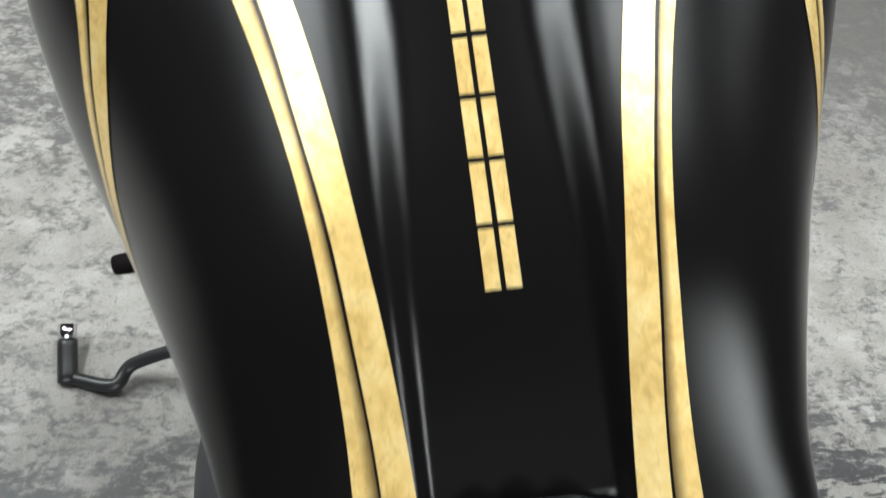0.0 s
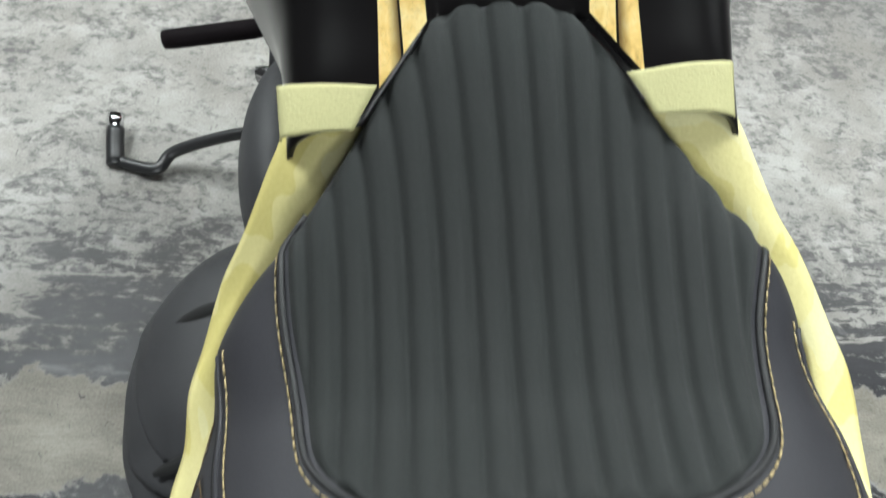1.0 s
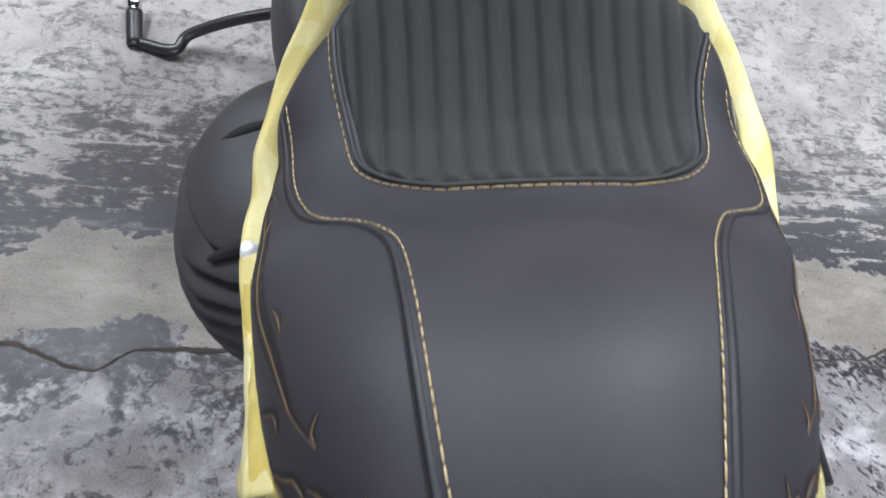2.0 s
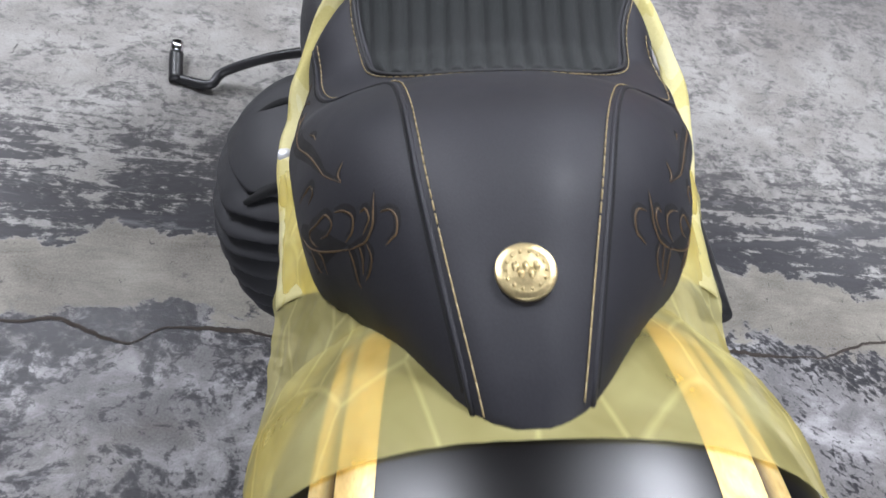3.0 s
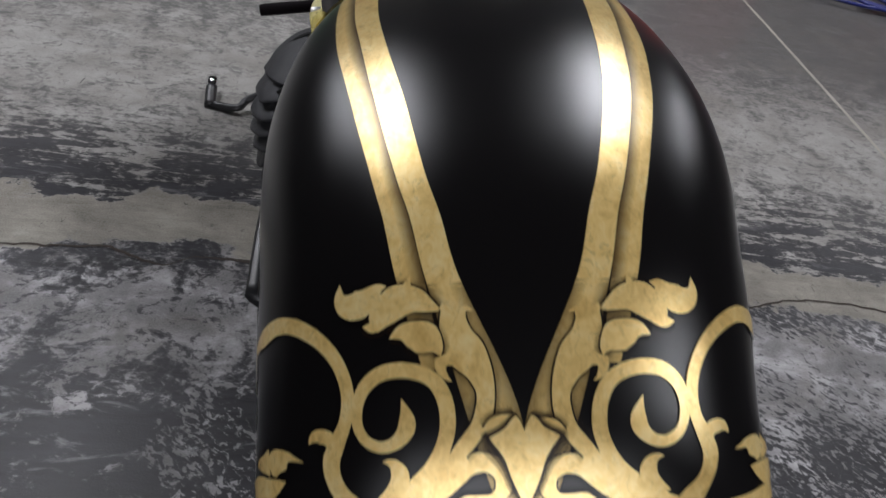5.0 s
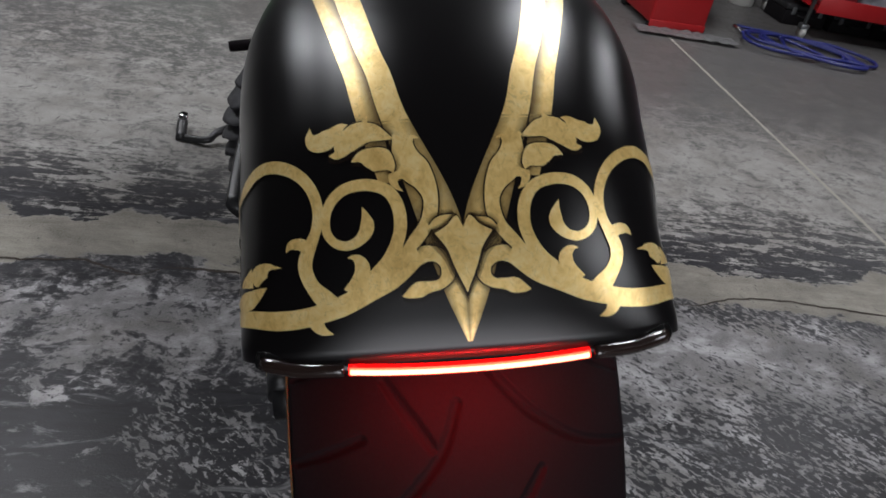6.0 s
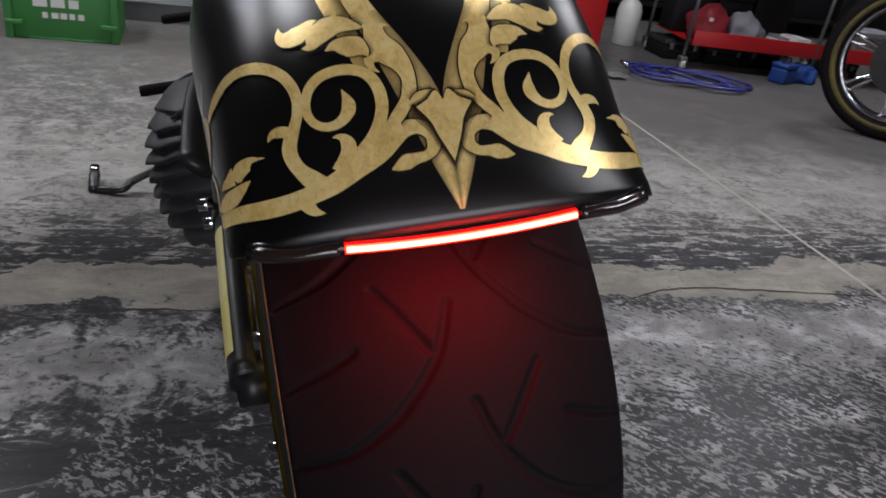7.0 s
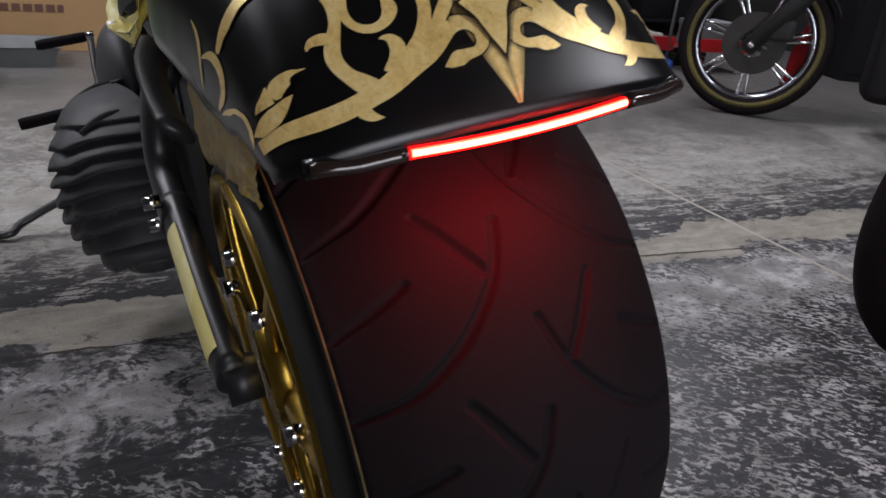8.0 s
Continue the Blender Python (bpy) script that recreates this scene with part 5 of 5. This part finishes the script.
# ---- swing arm and pulley details ----
def axle_bits():
    part("axle_boss", tube([(-0.178, 0.0, 0.331), (-0.145, 0.0, 0.331)], 0.024, 20, 2), BLACK_METAL, arm)
    strip = oval(ARM[1:4], 0.018, lambda u: 0.030, n=20, sides=8, skip=0.19, start=math.pi * 0.62, grow=0.0009)
    part("masking_tape", facing(strip, (-1, 0, 0.3)), TAPE, arm, "cream tape along the swing arm")
    clamp = oval([(-0.170, 0.20, 0.421), (-0.170, 0.225, 0.432)], 0.0205, lambda u: 0.028, n=4)
    part("clamp", clamp, BLACK_METAL, arm, "black clamp round the swing arm")
    for y, z in ((0.205, 0.452), (0.222, 0.418)):
        part("bolt", tube([(-0.203, y, z), (-0.184, y, z)], 0.0085, 10, 2), CHROME, arm, "chrome bolt")
    for k in range(7):
        t = 2 * math.pi * k / 7 + 0.35
        y, z = 0.118 * math.cos(t), 0.331 + 0.118 * math.sin(t)
        part("bolt", tube([(PULLEY - 0.011, y, z), (PULLEY + 0.005, y, z)], 0.009, 8, 2), CHROME, pulley, "chrome pulley bolt")
        a = PULLEY + 0.012
        arm_bm = tube([(a, 0.05 * math.cos(t), 0.331 + 0.05 * math.sin(t)), (a - 0.003, 0.12 * math.cos(t), 0.331 + 0.12 * math.sin(t)), (a, 0.18 * math.cos(t), 0.331 + 0.18 * math.sin(t))], 0.014, 8, 8, flat=0.55)
        part("pulley_arm", arm_bm, GOLD_METAL, pulley)
    part("pulley_hub", tube([(PULLEY - 0.003, 0, 0.331), (PULLEY + 0.03, 0, 0.331)], 0.06, 28, 2), GOLD_METAL, pulley)


axle_bits()


# ---- the workshop behind ----
def rows_of_bars(parent, name, mat, x0, x1, z, y, count, h, seed):
    """Printing that cannot be read, as plain bars."""
    rng = random.Random(seed)
    step = (x1 - x0) / count
    for k in range(count):
        w = step * rng.uniform(0.55, 0.8)
        part(name, boxed(x0 + k * step, y - 0.0015, z, x0 + k * step + w, y, z + h), mat, parent, smooth=False)


def crate():
    t = thing("crate", "green plastic crate with white printing on the floor", "crate", pose(-0.875, 2.62, 0, 0, 0, 1))
    w, d, h = 0.40, 0.30, 0.31
    part("front_panel", boxed(-w / 2, 0, 0.006, w / 2, 0.008, h, bevel=0.002), GREEN_PLASTIC, t)
    part("back_panel", boxed(-w / 2, d - 0.008, 0.006, w / 2, d, h, bevel=0.002), GREEN_PLASTIC, t)
    for sx in (-1, 1):
        part("side_panel", boxed(sx * (w / 2 - 0.008), 0.008, 0.006, sx * w / 2, d - 0.008, h, bevel=0.002), GREEN_PLASTIC, t)
        part("corner_rib", boxed(sx * (w / 2 - 0.025), -0.012, 0.0, sx * (w / 2 + 0.006), 0.0, h, bevel=0.004), GREEN_PLASTIC, t)
        part("latch", boxed(sx * 0.17 - 0.03, -0.022, 0.055, sx * 0.17 + 0.03, -0.0, 0.075, bevel=0.004), GREEN_PLASTIC, t)
    part("base", boxed(-w / 2, 0, 0, w / 2, d, 0.008), GREEN_PLASTIC, t)
    part("rim", boxed(-w / 2 - 0.01, -0.01, h - 0.03, w / 2 + 0.01, 0.0, h, bevel=0.004), GREEN_PLASTIC, t)
    rows_of_bars(t, "printing", WHITE_PLASTIC, -0.07, 0.09, 0.085, -0.001, 5, 0.022, 1)
    rows_of_bars(t, "printing", WHITE_PLASTIC, -0.10, 0.09, 0.128, -0.001, 3, 0.032, 2)


def carton():
    t = thing("carton", "large brown cardboard box with printing", "box", pose(-0.62, 3.53, 0, 0, 0, -2))
    part("body", boxed(-0.55, 0, 0, 0.55, 0.5, 0.52, bevel=0.004), CARDBOARD, t, smooth=False)
    for sx in (-1, 1):
        part("flap", boxed(sx * 0.276 - 0.272, 0.002, 0.5215, sx * 0.276 + 0.272, 0.498, 0.526), CARDBOARD, t, smooth=False)
    rows_of_bars(t, "printing", INK, -0.02, 0.32, 0.185, -0.001, 7, 0.035, 5)
    rows_of_bars(t, "printing", INK, -0.40, -0.12, 0.30, -0.001, 5, 0.03, 6)


def pan():
    t = thing("drip_pan", "grey metal drip pan on the floor", "pan", pose(-0.62, 3.25, 0))
    bm = bmesh.new()
    rings = []
    for z, k in ((0.0, 0.86), (0.085, 1.0), (0.09, 1.04), (0.082, 0.985), (0.006, 0.84)):
        rings.append([bm.verts.new((0.26 * k * cx, 0.17 * k * cy, z)) for cx, cy in ((-1, -1), (1, -1), (1, 1), (-1, 1))])
    for a, b in zip(rings, rings[1:]):
        for k in range(4):
            bm.faces.new((a[k], a[(k + 1) % 4], b[(k + 1) % 4], b[k]))
    bm.faces.new(rings[0][::-1])
    bm.faces.new(rings[-1])
    part("pan", bm, GREY_METAL, t, smooth=False)


def cabinet():
    t = thing("tool_cabinet", "plain red steel tool cabinet standing on the floor", "cabinet", pose(1.275, 2.78, 0, 0, 0, 2))
    part("body", boxed(0, 0, 0.03, 0.29, 0.42, 0.78, bevel=0.008), RED_PAINT, t)
    part("side_panel", boxed(0.012, -0.004, 0.045, 0.278, 0.0, 0.765, bevel=0.002), RED_PAINT, t)
    part("plinth", boxed(0.0, -0.008, 0.012, 0.29, 0.0, 0.045, bevel=0.003), RED_PAINT, t)
    for sx in (0.03, 0.27):
        for sy in (0.03, 0.39):
            part("foot", boxed(sx - 0.02, sy - 0.02, 0, sx + 0.02, sy + 0.02, 0.031), GROOVE, t)
    cloth = thing("plastic_sheet", "crumpled clear plastic sheet on the floor", "sheet", pose(1.44, 2.71, 0, 0, 0, -4))
    part("sheet", facing(sheet(lambda u, v: (u, v, 0.012 + 0.018 * abs(noise.noise(Vector((u * 18, v * 18, 0)))) + 0.01 * max(0, v)), spread(-0.24, 0.26, 40), spread(-0.05, 0.06, 14))), PLASTIC_SHEET, cloth)


def bottle(x, y, z, h, mat, label):
    t = thing("bottle", label, "bottle", pose(x, y, z))
    part("body", lathe([(0.0, h * 0.20), (0.004, h * 0.22), (h * 0.62, h * 0.22), (h * 0.74, h * 0.18), (h * 0.82, h * 0.075), (h * 0.9, h * 0.07)], 24, "Z"), mat, t)
    part("cap", lathe([(h * 0.88, h * 0.085), (h, h * 0.08), (h * 1.002, 0.004)], 16, "Z"), GROOVE, t)


def lump(w, d, h, seed, rough=0.25):
    """A soft crumpled heap with a flat foot."""
    bm = bmesh.new()
    bmesh.ops.create_icosphere(bm, subdivisions=4, radius=1.0)
    for v in bm.verts:
        p = v.co.copy()
        k = 1 + rough * noise.noise(p * 1.7 + Vector((seed, 0, 0))) + 0.4 * rough * abs(noise.noise(p * 4.5 + Vector((0, seed, 0))))
        v.co = Vector((p.x * k * w / 2, p.y * k * d / 2, max(0.0, (p.z * k + 0.55) * h / 1.55)))
    return bm


def castor_post(t, px, py, top):
    part("post", tube([(px, py, 0.07), (px, py, top)], 0.010, 10, 2), GREY_METAL, t, "grey steel post")
    c = part("castor", tube([(px - 0.012, py, 0.032), (px + 0.012, py, 0.032)], 0.032, 18, 2), WHITE_PLASTIC, t, "pale plastic castor")
    part("fork", boxed(px - 0.02, py - 0.025, 0.045, px + 0.02, py + 0.025, 0.075, bevel=0.004), GREY_METAL, c)


def bench():
    t = thing("tool_bench", "red steel trolley bench with a low shelf, on castors", "bench", pose(2.21, 2.99, 0, 0, 0, -6.5))
    part("shelf", boxed(0.035, 0.02, 0.145, 0.83, 0.57, 0.150, bevel=0.002), RED_PAINT, t)
    part("shelf_lip", boxed(0.03, 0.012, 0.140, 0.835, 0.02, 0.222, bevel=0.002), RED_PAINT, t)
    part("top", boxed(-0.03, -0.01, 0.78, 0.86, 0.60, 0.83, bevel=0.004), RED_PAINT, t)
    for px in (0.0, 0.80):
        for py in (0.02, 0.55):
            castor_post(t, px, py, 0.79)

    def on_shelf(name, label, category, x, y, turn=0):
        return thing(name, label, category, t.matrix_basis @ pose(x, y, 0.1505, 0, 0, turn))
    o = on_shelf("cloth_bag", "dark red cloth bag lying on the bench shelf", "bag", 0.185, 0.20)
    part("bag", lump(0.25, 0.22, 0.19, 3.0), RED_CLOTH, o)
    part("tag", boxed(-0.055, -0.114, 0.115, -0.030, -0.108, 0.135, bevel=0.002), WHITE_PLASTIC, o, "small white tag")
    o = on_shelf("cloth", "crumpled grey cloth lying on the bench shelf", "cloth", 0.405, 0.20)
    part("cloth", lump(0.22, 0.22, 0.165, 8.0, 0.4), CLOTH, o)
    for k in range(4):
        o = on_shelf("paper", "white paper leaflet lying on the bench shelf", "paper", 0.585 + 0.06 * k, 0.10 + 0.05 * (k % 2), 14 * k - 20)
        part("paper", boxed(-0.05, -0.06, 0.0, 0.05, 0.08, 0.062 + 0.012 * (k % 3), bevel=0.002), CLOTH if k % 2 else WHITE_PLASTIC, o)
    for x, w, h in ((0.16, 0.24, 0.30), (0.42, 0.22, 0.26), (0.67, 0.24, 0.34)):
        o = on_shelf("toolbox", "black toolbox at the back of the bench shelf", "toolbox", x, 0.44)
        part("body", boxed(-w / 2, -0.09, 0, w / 2, 0.09, h * 0.8, bevel=0.012), DARK, o)
        part("lid", boxed(-w / 2 - 0.003, -0.093, h * 0.8, w / 2 + 0.003, 0.093, h, bevel=0.012), DARK, o)
    # a second low trolley farther along
    u = thing("trolley", "low red steel trolley carrying a pale carton", "trolley", pose(3.22, 2.90, 0, 0, 0, -6.5))
    part("shelf_lip", boxed(0.0, 0.0, 0.135, 0.42, 0.008, 0.215, bevel=0.002), RED_PAINT, u)
    part("shelf", boxed(0.0, 0.008, 0.140, 0.42, 0.45, 0.146, bevel=0.002), RED_PAINT, u)
    for px in (0.03, 0.39):
        for py in (0.03, 0.42):
            castor_post(u, px, py, 0.14)
    o = thing("carton", "pale carton with a grey lid on the trolley", "box", u.matrix_basis @ pose(0.20, 0.16, 0.1465, 0, 0, 4))
    part("body", boxed(-0.15, -0.10, 0, 0.15, 0.12, 0.13, bevel=0.004), PLASTIC_SHEET, o)
    part("lid", boxed(-0.153, -0.103, 0.13, 0.153, 0.123, 0.165, bevel=0.004), CLOTH, o)


def dark_cabinet():
    """A dark steel cupboard along the east side."""
    t = thing("cupboard", "black steel cupboard with two doors against the wall", "cupboard", pose(4.30, 2.62, 0, 0, 0, -20))
    part("body", boxed(0, 0.012, 0.0, 1.5, 0.5, 1.5, bevel=0.006), DARK, t)
    for k in range(2):
        d = part("door", boxed(0.01 + 0.745 * k, 0.0, 0.05, 0.745 + 0.745 * k, 0.012, 1.48, bevel=0.004), DARK, t)
        part("handle", tube([(0.70 + 0.09 * k, -0.002, 0.62), (0.70 + 0.09 * k, -0.03, 0.64), (0.70 + 0.09 * k, -0.03, 0.78), (0.70 + 0.09 * k, -0.002, 0.80)], 0.006, 8, 16), GREY_METAL, d, "steel handle")


def floor_cases():
    """Dark cases pushed under the bench."""
    rng = random.Random(21)
    for k, x in enumerate((2.36, 2.64, 2.92, 3.44)):
        w, h = rng.uniform(0.24, 0.32), rng.uniform(0.09, 0.125)
        o = thing("tool_case", "black plastic tool case pushed under the bench", "case", pose(x, 3.30 - 0.1 * (x - 2.95), 0, 0, 0, rng.uniform(-12, 6)), "cases under the bench")
        part("body", boxed(-w / 2, -0.11, 0, w / 2, 0.11, h * 0.7, bevel=0.008), DARK, o)
        part("lid", boxed(-w / 2 - 0.003, -0.113, h * 0.7, w / 2 + 0.003, 0.113, h, bevel=0.01), BLACK_METAL, o)
        part("handle", tube([(-0.05, -0.113, h * 0.5), (-0.04, -0.135, h * 0.5), (0.04, -0.135, h * 0.5), (0.05, -0.113, h * 0.5)], 0.006, 8, 12), GROOVE, o)
        for sx in (-1, 1):
            part("latch", boxed(sx * w * 0.32 - 0.012, -0.119, h * 0.52, sx * w * 0.32 + 0.012, -0.111, h * 0.86, bevel=0.002), GREY_METAL, o)


def hose():
    t = thing("air_hose", "coiled blue air hose lying on the floor", "hose", pose(2.04, 2.74, 0, 0, 0, -14))
    rng = random.Random(4)
    pts = []
    for k in range(74):
        a = k * 0.46
        r = 0.20 + 0.05 * math.sin(k * 0.7) + rng.uniform(-0.02, 0.02)
        pts.append((0.13 * math.sin(k * 0.06) + 1.25 * r * math.cos(a), 0.72 * r * math.sin(a), 0.010 + 0.026 * abs(math.sin(k * 0.23))))
    part("hose", tube(pts, 0.008, 8, 420), BLUE_HOSE, t)
    part("coupling", tube([pts[-1], (pts[-1][0] + 0.05, pts[-1][1] - 0.03, 0.012)], 0.011, 10, 2), CHROME, t, "steel coupling")
    box = thing("tool_case", "small blue plastic case on the floor", "case", pose(2.80, 2.88, 0, 0, 0, 24))
    part("body", boxed(-0.065, -0.05, 0, 0.065, 0.05, 0.085, bevel=0.012), BLUE_PLASTIC, box)
    part("lid", boxed(-0.068, -0.053, 0.086, 0.068, 0.053, 0.112, bevel=0.010), BLUE_PLASTIC, box)
    part("handle", tube([(-0.04, 0.0, 0.110), (-0.035, 0.0, 0.135), (0.035, 0.0, 0.135), (0.04, 0.0, 0.110)], 0.006, 8, 16), GROOVE, box)
    rag = thing("rag", "crumpled blue cloth rag lying on the floor", "rag", pose(2.97, 2.93, 0))
    part("cloth", lump(0.17, 0.13, 0.10, 5.0, 0.4), BLUE_PLASTIC, rag)


DISC = simple("dull_brake_disc", (0.035, 0.033, 0.031), 0.42, 0.5, 90, 0.35)


def other_wheel(parent, radius, width, rim, spokes, side_mat):
    """The front wheel of another motorcycle, its axis along its own x."""
    t = new("front_wheel")
    t.parent = parent
    c = Vector((0, 0, radius))

    def ring(profile, sides=72):
        bm = lathe(profile, sides, closed=True)
        bmesh.ops.translate(bm, verts=bm.verts, vec=c)
        return bm
    w = width / 2
    rr = rim
    part("tyre", ring([(-w * 0.75, radius * 0.965), (-w * 0.35, radius * 0.994), (0, radius), (w * 0.35, radius * 0.994), (w * 0.75, radius * 0.965), (w, radius * 0.91), (w * 0.9, rr * 1.03), (w * 0.6, rr), (-w * 0.6, rr), (-w * 0.9, rr * 1.03), (-w, radius * 0.91)]), RUBBER, t)
    part("sidewall", ring([(-w * 1.01, rr * 1.145), (-w * 0.955, rr * 1.06), (-w * 0.88, rr * 1.06), (-w * 0.93, rr * 1.14)]), side_mat, t)
    part("rim", ring([(-w * 0.72, rr * 1.02), (-w * 0.75, rr * 0.96), (-w * 0.4, rr * 0.92), (w * 0.4, rr * 0.92), (w * 0.75, rr * 0.96), (w * 0.72, rr * 1.02)]), RIM_CHROME, t, "dulled chrome rim")
    part("hub", ring([(-w * 0.9, 0.012), (-w * 0.9, 0.04), (w * 0.9, 0.04), (w * 0.9, 0.012)], 32), BLACK_METAL, t)
    part("brake_disc", ring([(-w * 1.06, rr * 0.24), (-w * 1.06, rr * 0.54), (-w * 1.0, rr * 0.54), (-w * 1.0, rr * 0.24)], 60), DISC, t, "drilled steel brake disc", smooth=False)
    for k in range(spokes):
        for off in (-0.075, 0.075):
            a = 0.24 + 2 * math.pi * k / spokes + off
            bm = tube([(-w * 0.3, 0.04 * math.cos(a + off), 0.04 * math.sin(a + off)), (-w * 0.35, rr * 0.5 * math.cos(a), rr * 0.5 * math.sin(a)), (-w * 0.35, rr * 0.94 * math.cos(a), rr * 0.94 * math.sin(a))], 0.008, 8, 6)
            bmesh.ops.translate(bm, verts=bm.verts, vec=c)
            part("spoke", bm, CHROME, t)
    return t


def far_motorcycle():
    t = thing("motorcycle", "dark motorcycle with chrome spoked front wheel and dusty tyre", "motorcycle", pose(2.595, 1.925, 0, 0, 0, 41))
    other_wheel(t, 0.345, 0.11, 0.262, 7, DUSTY)
    for sx in (-1, 1):
        part("fork_leg", tube([(sx * 0.085, 0.03, 0.315), (sx * 0.085, -0.46, 0.95)], 0.040, 16, 2), GROOVE, t, "thick black fork leg")
    part("caliper", boxed(-0.115, -0.16, 0.37, -0.065, -0.05, 0.47, bevel=0.02), GROOVE, t)
    part("axle_cap", tube([(-0.132, 0.01, 0.345), (-0.09, 0.01, 0.345)], 0.016, 16, 2), CHROME, t, "chrome axle cap")
    part("front_fender", facing(sheet(lambda a, v: (v * 0.065, -0.375 * math.sin(a), 0.345 + 0.375 * math.cos(a) - 0.02 * v * v), spread(-0.2, 1.1, 24), spread(-1, 1, 8)), (0, 0, 1)), GROOVE, t)
    part("engine", boxed(-0.16, -1.05, 0.16, 0.16, -0.50, 0.62, bevel=0.05), DARK, t)
    part("fuel_tank", boxed(-0.13, -1.0, 0.66, 0.13, -0.42, 0.90, bevel=0.07), DARK, t)

    def red(u, v):
        wide = 0.030 + 0.035 * math.sin(math.pi * min(1.0, u * 1.1))
        return (0.10 + 0.03 * v * v, -(0.262 - 0.075 * u * u) + wide * v, 0.485 - 0.33 * u)
    solid(part("side_panel", facing(sheet(red, spread(0, 1, 24), spread(-1, 1, 10)), (-1, 0, 0)), RED_PAINT, t, "curved red panel behind the wheel"), 0.004)
    part("stand", boxed(-0.14, -0.85, 0.0, 0.14, -0.75, 0.165, bevel=0.01), DARK, t)


def near_motorcycle():
    t = thing("motorcycle", "black front tyre of a motorcycle parked close by", "motorcycle", pose(1.165, 0.02, 0, 0, 0, 80))
    other_wheel(t, 0.31, 0.11, 0.22, 5, RUBBER)
    for sx in (-1, 1):
        part("fork_leg", tube([(sx * 0.085, 0.0, 0.31), (sx * 0.085, -0.25, 0.95)], 0.024, 14, 2), BLACK_METAL, t, "black fork leg")


def back_clutter():
    t = thing("storage_rack", "dark steel rack crowded with parts", "rack", pose(0.8, 4.5, 0))
    for px in (-3.2, -1.2, 0.6, 2.4, 4.0):
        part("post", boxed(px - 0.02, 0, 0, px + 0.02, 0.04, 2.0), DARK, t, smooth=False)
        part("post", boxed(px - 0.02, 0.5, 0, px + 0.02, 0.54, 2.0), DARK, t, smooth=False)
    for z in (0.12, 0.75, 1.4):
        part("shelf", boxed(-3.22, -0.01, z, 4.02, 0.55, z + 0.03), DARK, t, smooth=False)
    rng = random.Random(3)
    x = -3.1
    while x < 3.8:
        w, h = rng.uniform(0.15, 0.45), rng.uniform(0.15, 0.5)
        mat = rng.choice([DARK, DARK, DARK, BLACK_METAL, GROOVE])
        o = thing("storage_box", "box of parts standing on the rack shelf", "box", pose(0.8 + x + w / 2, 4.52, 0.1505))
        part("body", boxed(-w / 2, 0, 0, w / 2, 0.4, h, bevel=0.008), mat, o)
        part("lid", boxed(-w / 2 - 0.004, -0.004, h, w / 2 + 0.004, 0.404, h + 0.015, bevel=0.003), mat, o)
        x += w + rng.uniform(0.02, 0.12)


crate()
carton()
pan()
cabinet()
bottle(2.14, 3.587, 0.0, 0.34, WHITE_PLASTIC, "white plastic bottle standing on the floor")
bench()
dark_cabinet()
floor_cases()
hose()
far_motorcycle()
near_motorcycle()
back_clutter()
